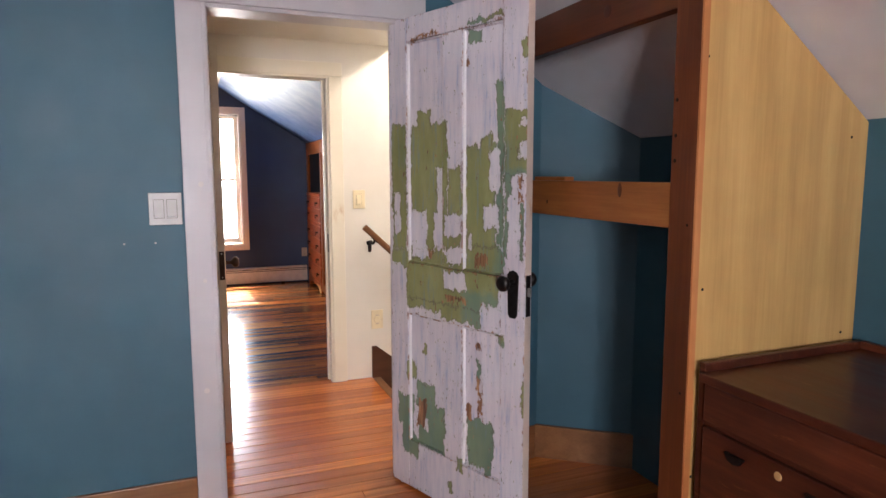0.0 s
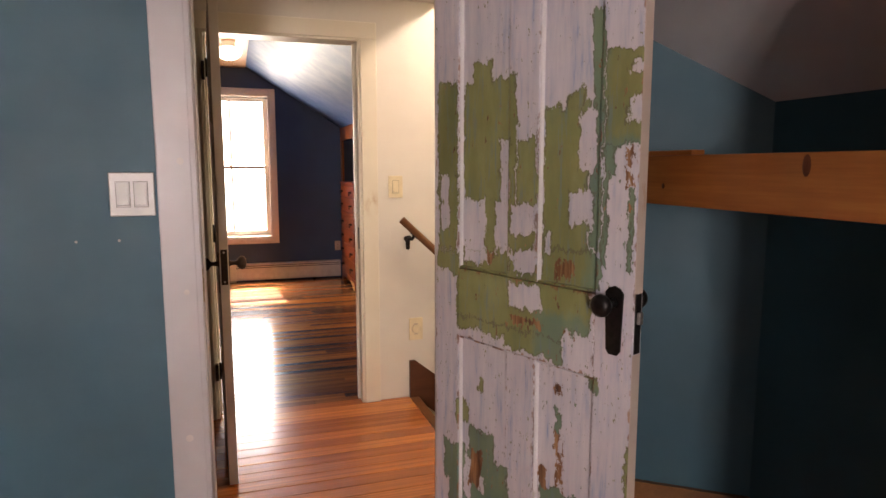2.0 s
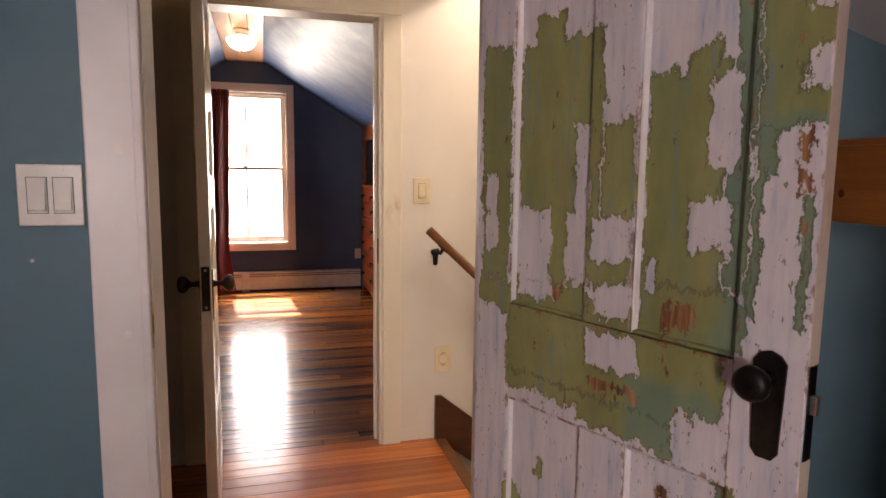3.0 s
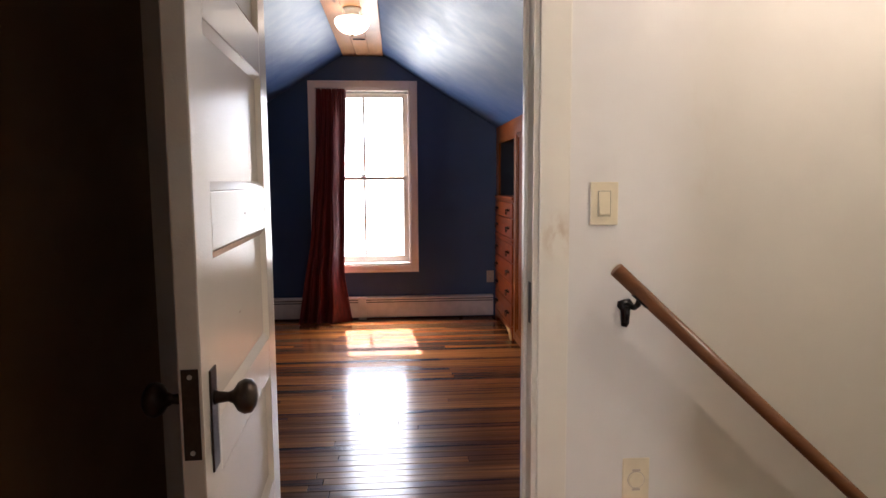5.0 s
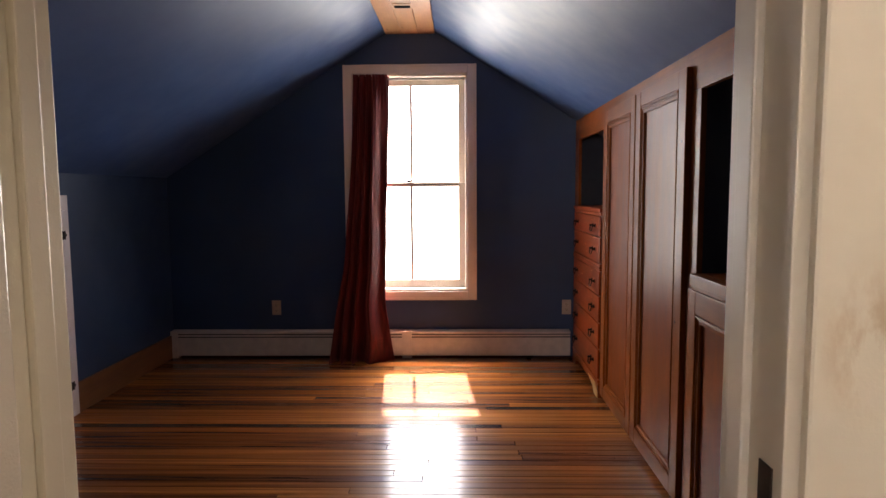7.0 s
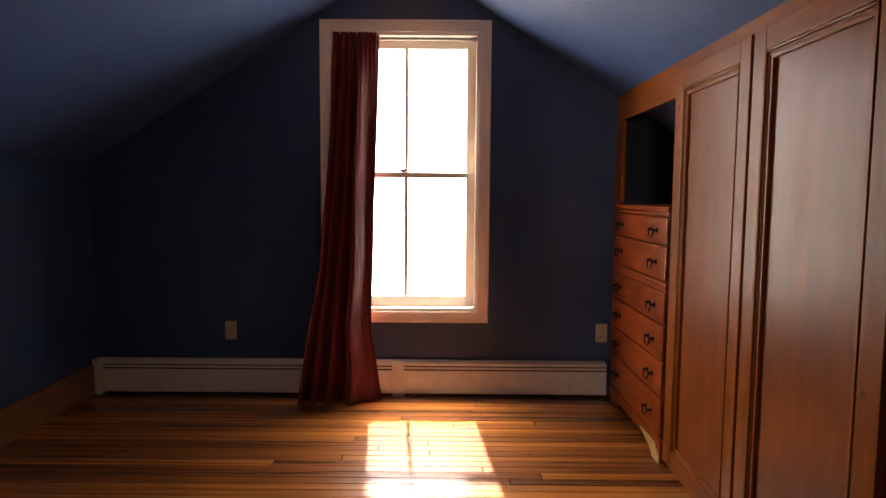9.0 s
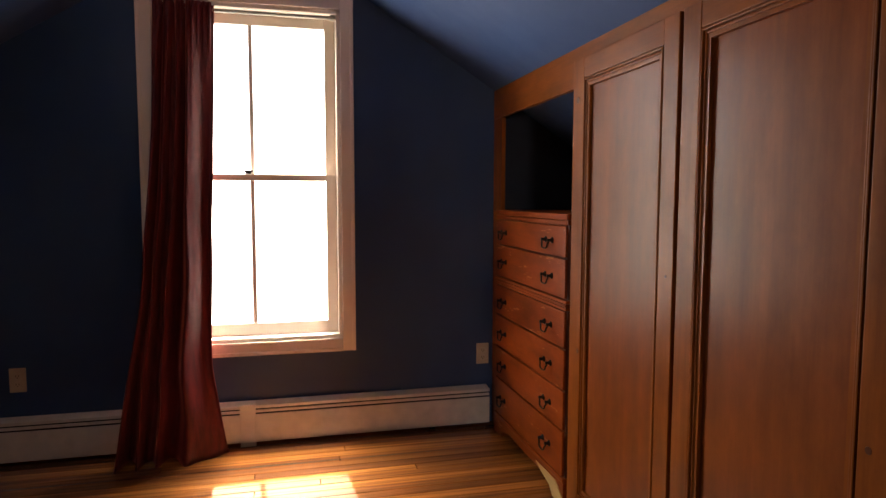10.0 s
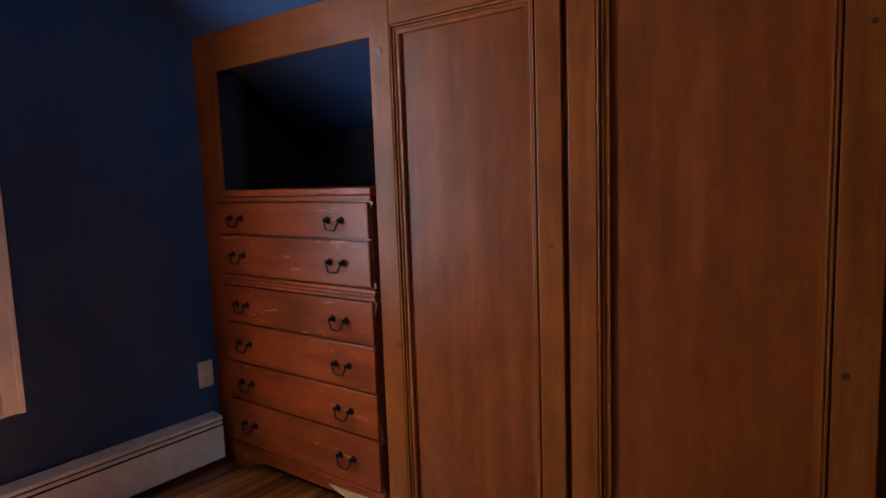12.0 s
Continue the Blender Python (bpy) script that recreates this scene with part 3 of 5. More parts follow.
# ---- navy room: structure ----
WX0, WX1, WZ0, WZ1 = -0.125, 0.748, 0.51, 2.165      # window opening
bm = bmesh.new()
prism(bm, [(KNL - 0.1, -0.1), (WX0, -0.1), (WX0, zl(WX0)), (KNL - 0.1, zl(KNL - 0.1))], "y", YB1, YB1 + 0.2)
prism(bm, [(WX1, -0.1), (KNR + 0.1, -0.1), (KNR + 0.1, zr(KNR + 0.1)), (WX1, zr(WX1))], "y", YB1, YB1 + 0.2)
bx(bm, WX0, WX1, YB1, YB1 + 0.2, -0.1, WZ0)
prism(bm, [(WX0, WZ1), (WX1, WZ1), (WX1, zr(WX1)), (RX1, RZ), (RX0, RZ), (WX0, zl(WX0))], "y", YB1, YB1 + 0.2)
solid("wall_gable", bm, M_NAVY, "navy painted gable wall with a tall window", "wall")
solid("wall_knee_west", box(KNL - 0.1, KNL, YB0, YB1, -0.1, zl(KNL) + 0.02), M_NAVY, "low navy painted knee wall under the slope", "wall")
solid("wall_knee_east", box(KNR, KNR + 0.1, YB0, YB1, -0.1, zr(KNR) + 0.02), M_NAVY, "navy knee wall behind the built-in wardrobe", "wall")
bm = prism(bmesh.new(), [(KNL - 0.3, zl(KNL - 0.3)), (RX0, RZ), (RX0, RZ + 0.12), (KNL - 0.3, zl(KNL - 0.3) + 0.12)], "y", YB0, YB1 + 0.2)
solid("ceiling_slope_west", bm, M_NAVYLIT, "sloped ceiling in satin navy paint, its lit tone in the colour", "ceiling")
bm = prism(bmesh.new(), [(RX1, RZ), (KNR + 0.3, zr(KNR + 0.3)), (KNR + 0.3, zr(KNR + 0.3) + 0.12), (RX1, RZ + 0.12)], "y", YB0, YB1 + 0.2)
solid("ceiling_slope_east", bm, M_NAVYLIT, "sloped ceiling in satin navy paint, its lit tone in the colour", "ceiling")
bm = bmesh.new()
bw = (RX1 - RX0) / 3
for i in range(3):
    for y0, y1 in ((YB0, 5.9), (5.902, YB1 - 0.001)):
        bx(bm, RX0 + i * bw + 0.0015, RX0 + (i + 1) * bw - 0.0015, y0, y1, RZ - 0.012, RZ + 0.03, 0.003)
bx(bm, RX0 - 0.02, RX1 + 0.02, YB0, YB1 + 0.2, RZ + 0.03, RZ + 0.12)
bx(bm, RX0, RX1, YB1, YB1 + 0.2, RZ, RZ + 0.03)
solid("ceiling_ridge_boards", bm, M_PINE, "clear pine boards along the ridge", "ceiling")

# wall between the navy room and the hall, in two skins, with a doorway
DX0, DX1, DZ = 0.196, 1.003, 2.03
bm = bmesh.new()
yb = 4.09
prism(bm, [(KNL - 0.1, -0.1), (DX0, -0.1), (DX0, RZ + 0.05), (RX0, RZ + 0.05), (KNL - 0.1, zl(KNL - 0.1))], "y", yb, YB0)
prism(bm, [(DX1, -0.1), (KNR + 0.1, -0.1), (KNR + 0.1, zr(KNR + 0.1)), (DX1, zr(DX1))], "y", yb, YB0)
prism(bm, [(DX0, DZ), (DX1, DZ), (DX1, zr(DX1)), (RX1, RZ + 0.05), (DX0, RZ + 0.05)], "y", yb, YB0)
solid("wall_navy_south", bm, M_NAVY, "navy painted wall around the doorway", "wall")
bm = bmesh.new()
bx(bm, -0.15, DX0, YH1, yb, -1.4, 2.34)
bx(bm, DX1, 3.7, YH1, yb, -1.4, 2.70)
bx(bm, DX0, DX1, YH1, yb, DZ, 2.34)
bx(bm, DX0, DX1, YH1, yb, -1.4, -0.05)
solid("wall_hall_north", bm, M_CREAM, "cream painted hall wall with smudges by the trim", "wall")

# ---- hall: structure ----
HZ = 2.245
HS = 2.62
solid("ceiling_hall", box(-0.15, 1.46, YH0 - 0.05, yb, HZ, HZ + 0.1), M_CREAM, "cream painted hall ceiling", "ceiling")
solid("ceiling_stairs", box(1.40, 3.7, YH0 - 0.05, yb, HS, HS + 0.1), M_CREAM, "cream painted ceiling over the stairs", "ceiling")
solid("wall_stair_header", box(1.40, 1.46, YH0, YH1, HZ + 0.101, HS), M_CREAM, "cream painted drop above the stair head", "wall")
solid("wall_hall_west", box(-0.16, -0.06, YH0 - 0.05, YH1, -0.1, HZ), M_BROWNW, "dark brown end wall of the hall", "wall")
solid("wall_stair_east", box(3.6, 3.7, YH0 - 0.05, YH1, -1.5, HS), M_CREAM, "cream painted wall past the stairs", "wall")

# ---- teal room: structure ----
AX0, AX1, AZ = 0.224, 1.01, 2.046      # doorway
SX0, SX1 = -0.16, 0.80                 # flat ceiling of the teal room
KA = 0.717
EX = 2.06                              # its knee wall
YS = -2.6


def za(x):
    return RZ - KA * (x - SX1) if x > SX1 else RZ - KA * (SX0 - x) if x < SX0 else RZ


for nm, mt, y0, y1, lab in (("wall_teal_north", M_TEAL, YA, 2.58, "light teal painted wall with a switch plate"),
                            ("wall_hall_south", M_CREAM, 2.58, YH0, "cream painted hall wall")):
    bm = bmesh.new()
    prism(bm, [(-1.62, -0.1), (AX0, -0.1), (AX0, RZ), (SX0, RZ), (-1.62, za(-1.62))], "y", y0, y1)
    xe = 1.70 if mt == M_TEAL else 3.7
    prism(bm, [(AX1, -1.4), (xe, -1.4), (xe, za(xe) if mt == M_TEAL else HS + 0.05), (AX1, za(AX1) if mt == M_TEAL else HS + 0.05)], "y", y0, y1)
    prism(bm, [(AX0, AZ), (AX1, AZ), (AX1, za(AX1)), (SX1, RZ), (AX0, RZ)], "y", y0, y1)
    solid(nm, bm, mt, lab, "wall")
# slanting wall in the closet, then the knee wall
bm = prism(bmesh.new(), [(1.7005, 2.53), (EX, 2.25), (EX + 0.1, 2.32), (1.7005, 2.579)], "z", -0.1, 1.95)
solid("wall_closet_slant", bm, M_TEAL, "teal painted slanting wall at the back of the closet", "wall")
solid("wall_teal_east", box(EX, EX + 0.1, YS, 2.36, -0.1, za(EX) + 0.02), M_TEAL, "light teal painted knee wall", "wall")
solid("wall_teal_west", box(-1.62, -1.52, YS, YA, -0.1, za(-1.52) + 0.02), M_TEAL, "light teal painted knee wall", "wall")
bm = prism(bmesh.new(), [(SX1, RZ), (EX + 0.3, za(EX + 0.3)), (EX + 0.3, za(EX + 0.3) + 0.12), (SX1, RZ + 0.12)], "y", YS - 0.15, 2.72)
solid("ceiling_teal_east", bm, M_CEIL, "off-white sloped ceiling", "ceiling")
bm = prism(bmesh.new(), [(SX0, RZ), (-1.82, za(-1.82)), (-1.82, za(-1.82) + 0.12), (SX0, RZ + 0.12)], "y", YS - 0.15, 2.72)
solid("ceiling_teal_west", bm, M_CEIL, "off-white sloped ceiling", "ceiling")
solid("ceiling_teal_flat", box(SX0, SX1, YS - 0.15, 2.72, RZ, RZ + 0.12), M_CEIL, "off-white flat ceiling strip", "ceiling")
BWX0, BWX1, BWZ0, BWZ1 = -1.06, -0.38, 1.0, 1.88
bm = bmesh.new()
prism(bm, [(-1.62, -0.1), (BWX0, -0.1), (BWX0, za(BWX0)), (-1.62, za(-1.62))], "y", YS - 0.15, YS)
prism(bm, [(BWX1, -0.1), (EX + 0.1, -0.1), (EX + 0.1, za(EX + 0.1)), (SX1, RZ), (SX0, RZ), (BWX1, za(BWX1))], "y", YS - 0.15, YS)
bx(bm, BWX0, BWX1, YS - 0.15, YS, -0.1, BWZ0)
prism(bm, [(BWX0, BWZ1 - 0.14), (BWX1, BWZ1 - 0.14), (BWX1, za(BWX1)), (BWX0, za(BWX0))], "y", YS - 0.15, YS)
solid("wall_teal_south", bm, M_TEAL, "light teal painted gable wall with a window", "wall")

# subfloors under the boards
solid("subfloor", box(-1.62, KNR + 0.05, YB0 - 0.12, YB1, -0.1, -0.022), M_SUB, "dark subfloor under the strip floor", "floor")
solid("subfloor_hall", box(-0.15, 1.31, YH0 - 0.12, YB0 - 0.12, -0.1, -0.022), M_SUB, "dark subfloor under the hall boards", "floor")
solid("subfloor_teal", box(-1.62, EX + 0.1, YS, YH0 - 0.12, -0.1, -0.022), M_SUB, "dark subfloor under the boards", "floor")

# ---- outside ----
solid("ground", box(-400, 400, -400, 400, -3.4, -3.3), M_GROUND, "green lawn around the house", "ground")
# added slab, out of view: blocks the sun so its floor patch ends short
solid("added_sun_blocker", box(-1.7, 2.3, YB1 + 0.2, 9.53, 2.75, 2.87), M_OUT, "unseen flat slab added above the window to cut the sun", "roof")


# ---- trim ----
def casing(name, label, x0, x1, ztop, y0, y1, w, mt, z0=0.0, right=True):
    """A door casing: two legs and a head, rounded at the edges."""
    t = thing(name, label, "door casing", None, "", "structure")
    part("leg", box(x0 - w, x0, y0, y1, z0, ztop, 0.004), mt, t)
    if right:
        part("leg", box(x1, x1 + w, y0, y1, z0, ztop, 0.004), mt, t)
    part("head", box(x0 - w, x1 + w, y0, y1, ztop + 0.001, ztop + w, 0.004), mt, t)
    return t


def jamb(name, label, x0, x1, ztop, y0, y1, mt, stop_y, west_stop=True):
    t = thing(name, label, "door jamb", None, "", "structure")
    d = 0.016
    part("side", box(x0 - 0.001, x0 + d, y0, y1, 0.0, ztop - d, 0.002), mt, t)
    part("side", box(x1 - d, x1 + 0.001, y0, y1, 0.0, ztop - d, 0.002), mt, t)
    part("head", box(x0, x1, y0, y1, ztop - d + 0.001, ztop + 0.001, 0.002), mt, t)
    for a, b in ((x0 + d, x0 + d + 0.011), (x1 - d - 0.011, x1 - d))[0 if west_stop else 1:]:
        part("stop", box(a, b, stop_y, stop_y + 0.035, 0.0, ztop - d - 0.001, 0.003), mt, t)
    return t


tc1 = casing("trim_teal_door", "worn white painted door casing with knots showing", AX0 + 0.012, AX1, AZ, YA - 0.022, YA - 0.0005, 0.108, M_TRIM)
for a, b in ((AX0 - 0.006, AX0 + 0.0118), (AX1 + 0.0002, AX1 + 0.018)):
    part("inner_bead", box(a, b, YA - 0.029, YA - 0.0222, 0.0, AZ - 0.001, 0.003), M_TRIM, tc1)
for x, z, r in ((0.192, 1.365, 0.010), (0.191, 0.987, 0.008), (0.178, 0.543, 0.011)):
    part("knot_stain", lathe(bmesh.new(), [(r, 0), (r * 0.6, 0.0004), (0.0004, 0.0005)], pose(x, YA - 0.022, z, 90), 14), M_KNOT, tc1)
casing("trim_teal_door_hall", "cream painted door casing on the hall side", AX0, AX1, AZ, YH0 + 0.0005, YH0 + 0.02, 0.1, M_CREAMTRIM)
j1 = jamb("trim_teal_jamb", "worn white door jamb with a strike plate", AX0, AX1, AZ, YA - 0.012, YH0 + 0.01, M_TRIM, 2.575, False)
bm = box(AX0 + 0.0122, AX0 + 0.0142, 2.497, 2.519, 0.955, 1.055, 0.0008)
part("strike_plate", bm, M_BRASSW, j1, "rust-worn strike plate")
part("latch_notch", box(AX0 + 0.0126, AX0 + 0.0148, 2.502, 2.514, 0.985, 1.025), M_SLOT, j1)
casing("trim_navy_door", "cream painted door casing with hand smudges", DX0, DX1, DZ - 0.005, YH1 - 0.022, YH1 - 0.0005, 0.088, M_CREAMTRIM)
casing("trim_navy_door_inside", "white painted door casing on the navy side", DX0, DX1, DZ, YB0 + 0.0005, YB0 + 0.02, 0.1, M_TRIM)
j2 = jamb("trim_navy_jamb", "cream painted door jamb with a strike plate", DX0, DX1, DZ, YH1 - 0.012, YB0 + 0.01, M_CREAMTRIM, 4.085)
part("strike_plate", box(DX1 - 0.018, DX1 - 0.016, 4.035, 4.062, 0.89, 1.01, 0.0008), M_BRONZE, j2, "dark bronze strike plate")
for z in (0.22, 1.78):
    part("hinge", box(DX0 + 0.004, DX0 + 0.02, YH1 - 0.04, YH1 - 0.012, z, z + 0.09, 0.003), M_BRONZE, j2)

bb = lambda nm, x0, x1, y0, y1, h, mt, lab: solid(nm, box(x0, x1, y0, y1, 0.0, h, 0.004), mt, lab, "baseboard")
bb("baseboard_teal", -1.52, AX0 - 0.097, YA - 0.018, YA - 0.0005, 0.185, M_BASE, "brown stained wooden baseboard")
bb("baseboard_teal_east", 1.12, 1.684, YA - 0.018, YA - 0.0005, 0.165, M_BASE, "brown stained wooden baseboard")
bm = prism(bmesh.new(), [(1.685, 2.5155), (EX - 0.002, 2.226), (EX - 0.002, 2.2495), (1.7005, 2.5285)], "z", 0, 0.165)
solid("baseboard_closet", bm, M_BASE, "brown stained baseboard on the slanting closet wall", "baseboard")
bb("baseboard_knee", KNL + 0.0005, KNL + 0.018, 6.99, YB1 - 0.07, 0.18, M_BASEY, "brown stained baseboard along the knee wall")
bb("baseboard_hall_west", -0.059, -0.045, YH0, YH1 - 0.001, 0.16, M_SKIRT, "dark stained hall baseboard")

# stairs going down east
nos = solid("floor_nosing", box(1.27, 1.325, YH0, YH1 - 0.001, -0.032, 0.0, 0.008), M_RAIL, "rounded floor edge above the stairs", "floor")
st = thing("stairs", "brown wooden stairs going down beside the cream wall", "stairs", None, "", "structure")
for i in range(8):
    x = 1.31 + i * 0.25
    part("tread", box(x, x + 0.27, YH0, YH1 - 0.021, -0.19 * (i + 1) - 0.03, -0.19 * (i + 1), 0.006), M_BASE, st)
    part("riser", box(x - 0.018, x - 0.001, YH0, YH1 - 0.021, -0.19 * (i + 1) + 0.001, -0.19 * i - 0.034), M_CREAMTRIM, st)
bm = prism(bmesh.new(), [(1.268, 0.0), (1.268, 0.222), (1.30, 0.222), (3.55, -1.58), (3.55, -1.8), (1.31, -0.02)], "y", YH1 - 0.019, YH1 - 0.0005)
part("skirt_board", bm, M_SKIRT, st, "dark stained skirt board")
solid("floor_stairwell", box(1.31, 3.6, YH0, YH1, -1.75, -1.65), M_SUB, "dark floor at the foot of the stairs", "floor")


# ---- windows ----
def window(name, label, x0, x1, z0, z1, y, side, mt, mz):
    """A double-hung window in a wall whose inner face is at y; side: +1 where outside is towards +y."""
    t = thing(name, label, "window", None, "", "structure")
    s = side
    f = lambda a, b: (min(y + s * a, y + s * b), max(y + s * a, y + s * b))
    w = 0.066
    for nm, a, b, c, d in (("casing", x0 - w, x0, z0 - w, z1 + w), ("casing", x1, x1 + w, z0 - w, z1 + w),
                           ("casing", x0, x1, z1, z1 + w), ("casing", x0, x1, z0 - w, z0)):
        bm = box(a + 0.0005, b - 0.0005, *f(-0.016, -0.0005), c, d, 0.003)
        bx(bm, *((a, a + 0.018) if nm == "casing" and d - c > 1 and a < x0 else (b - 0.018, b) if d - c > 1 else (a, b)),
           *f(-0.024, -0.0165), *((c, d) if d - c > 1 else (d - 0.018, d) if c >= z1 else (c, c + 0.018)), 0.003)
        part(nm, bm, mt, t)
    # reveal
    for a, b, c, d in ((x0, x0 + 0.018, z0, z1), (x1 - 0.018, x1, z0, z1), (x0, x1, z1 - 0.018, z1)):
        part("reveal", box(a, b, *f(-0.004, 0.16), c, d, 0.001), mt, t)
    part("sill", box(x0, x1, *f(-0.004, 0.17), z0, z0 + 0.022, 0.004), mt, t)
    # sashes: the lower one stands inward
    a, b = x0 + 0.019, x1 - 0.019
    mx = (a + b) / 2
    for nm, c, d, ya in (("lower_sash", z0 + 0.023, mz + 0.016, 0.06), ("upper_sash", mz - 0.016, z1 - 0.019, 0.098)):
        st_ = 0.052
        rb, rt = (0.062, 0.032) if nm == "lower_sash" else (0.032, 0.055)
        bm = bmesh.new()
        yy = f(ya, ya + 0.034)
        bx(bm, a, a + st_, *yy, c, d, 0.003)
        bx(bm, b - st_, b, *yy, c, d, 0.003)
        bx(bm, a + st_, b - st_, *yy, c, c + rb, 0.003)
        bx(bm, a + st_, b - st_, *yy, d - rt, d, 0.003)
        sash = part(nm, bm, mt, t)
        part("muntin", box(mx - 0.0105, mx + 0.0105, *f(ya + 0.006, ya + 0.028), c + rb, d - rt, 0.003), mt, sash)
        for q0, q1 in ((a + st_, mx - 0.0105), (mx + 0.0105, b - st_)):
            p = part("pane", box(q0, q1, *f(ya + 0.016, ya + 0.019), c + rb, d - rt), M_GLASS, sash)
            p.visible_shadow = False
    bm = cyl(bmesh.new(), (mx - 0.02, y + s * 0.07, mz + 0.017), (mx - 0.02, y + s * 0.07, mz + 0.032), 0.016)
    bx(bm, mx - 0.05, mx + 0.005, *f(0.056, 0.072), mz + 0.026, mz + 0.036, 0.003)
    part("sash_lock", bm, M_IRON, t, "small dark sash lock")
    return t


window("window_1", "tall double-hung window with a pale pinkish frame, daylight behind", WX0, WX1, WZ0, WZ1, YB1, 1, M_WTRIM, 1.335)
window("window_2", "double-hung window with a white frame", BWX0, BWX1, BWZ0, BWZ1 - 0.14, YS, -1, M_TRIM, 1.36)
rod = thing("curtain_rod", "thin white tension rod inside the window head", "curtain rod")
part("rod", cyl(bmesh.new(), (WX0 + 0.019, YB1 + 0.012, 2.128), (WX1 - 0.019, YB1 + 0.012, 2.128), 0.009), M_WHITEP, rod)
part("finial", cyl(bmesh.new(), (WX1 - 0.045, YB1 + 0.012, 2.128), (WX1 - 0.019, YB1 + 0.012, 2.128), 0.014), M_WHITEP, rod)


# ---- curtain ----
def curtain():
    nu, nv = 150, 70
    bm = bmesh.new()
    rows = []
    for j in range(nv + 1):
        v = j / nv                      # 0 at the top
        z = 2.158 - v * 2.155
        xl = -0.112 - 0.045 * v - 0.145 * v ** 2.6
        xr = 0.155 - 0.035 * math.sin(min(1, v / 0.8) * math.pi / 2) + 0.062 * max(0, (v - 0.80) / 0.20) ** 1.2
        out = 0.035 + 0.17 * min(1, max(0, (v - 0.08) / 0.75)) ** 1.5 + 0.012 * max(0, (v - 0.86) / 0.14)
        row = []
        for i in range(nu + 1):
            u = i / nu
            amp = 0.022 + 0.058 * v ** 0.6
            wob = 0.9 * noise.noise((u * 2.2, v * 1.3, 4.1))
            ph = u * 2 * math.pi * (4.6 + 0.9 * math.sin(u * 4.3)) + 1.9 * wob + 0.5 * math.sin(v * 2.4)
            f = math.sin(ph) * (0.75 + 0.5 * noise.noise((u * 4, v * 2, 8.2))) + (0.26 - 0.2 * v) * math.sin(2.3 * ph + 1.3)
            if v < 0.12:                # pinch pleats at the heading
                f = f * (0.5 + 4 * v) + 0.35 * math.sin(u * 2 * math.pi * 11) * (1 - v / 0.12)
            n = noise.noise((u * 3.0, v * 6.0, 1.7)) * 0.016 * v
            pud = 0.02 * math.sin(u * 21 + 2) * max(0, (v - 0.9) / 0.1)
            x = xl + (xr - xl) * u + 0.008 * math.cos(ph) * v + n
            y = YB1 + 0.02 - out - amp * f - pud + n
            row.append(bm.verts.new((x, y, max(z, 0.003))))
        rows.append(row)
    for a, b in zip(rows, rows[1:]):
        for i in range(nu):
            bm.faces.new((a[i], a[i + 1], b[i + 1], b[i]))
    t = thing("curtain", "long maroon velvet curtain hanging to the floor by the window", "curtain")
    c = part("cloth", bm, M_VELVET, t, "", True)
    so = c.modifiers.new("thickness", "SOLIDIFY")
    so.thickness, so.offset = 0.004, 0
    for i in range(6):
        x = -0.10 + i * 0.047
        part("loop", cyl(bmesh.new(), (x, YB1 + 0.012, 2.115), (x, YB1 + 0.012, 2.15), 0.012, None, 10), M_VELVET, t)


curtain()


# ---- baseboard heater ----
def heater():
    x0, x1, yb_ = KNL + 0.005, 1.527, YB1 - 0.0005
    t = thing("baseboard_heater", "long cream enamel baseboard heater under the window", "heater")
    part("back_plate", box(x0, x1, yb_ - 0.006, yb_, 0.02, 0.205), M_HEATER, t)
    # hood: slopes forward from the wall
    bm = prism(bmesh.new(), [(yb_ - 0.006, 0.213), (yb_ - 0.006, 0.206), (yb_ - 0.066, 0.200), (yb_ - 0.066, 0.190), (yb_ - 0.070, 0.190), (yb_ - 0.070, 0.204)], "x", x0, x1)
    part("hood", bm, M_HEATER, t)
    part("damper", box(x0, x1, yb_ - 0.068, yb_ - 0.060, 0.168, 0.1815, 0.002), M_HEATER, t)
    part("front_cover", box(x0, x1, yb_ - 0.072, yb_ - 0.066, 0.020, 0.161, 0.002), M_HEATER, t)
    part("dark_core", box(x0 + 0.01, x1 - 0.01, yb_ - 0.059, yb_ - 0.008, 0.045, 0.198), M_SLOT, t)
    part("end_cap", box(x0, x0 + 0.055, yb_ - 0.078, yb_ - 0.0065, 0.0, 0.213, 0.006), M_HEATER, t)
    for x in (0.235,):
        part("splice_plate", box(x, x + 0.075, yb_ - 0.080, yb_ - 0.0065, 0.022, 0.213, 0.003), M_HEATER, t)
        part("bracket_foot", box(x, x + 0.075, yb_ - 0.076, yb_ - 0.04, 0.0, 0.0215, 0.002), M_WHITEP, t)
    part("support", box(1.2, 1.23, yb_ - 0.05, yb_ - 0.01, 0.0, 0.045), M_SLOT, t)


heater()


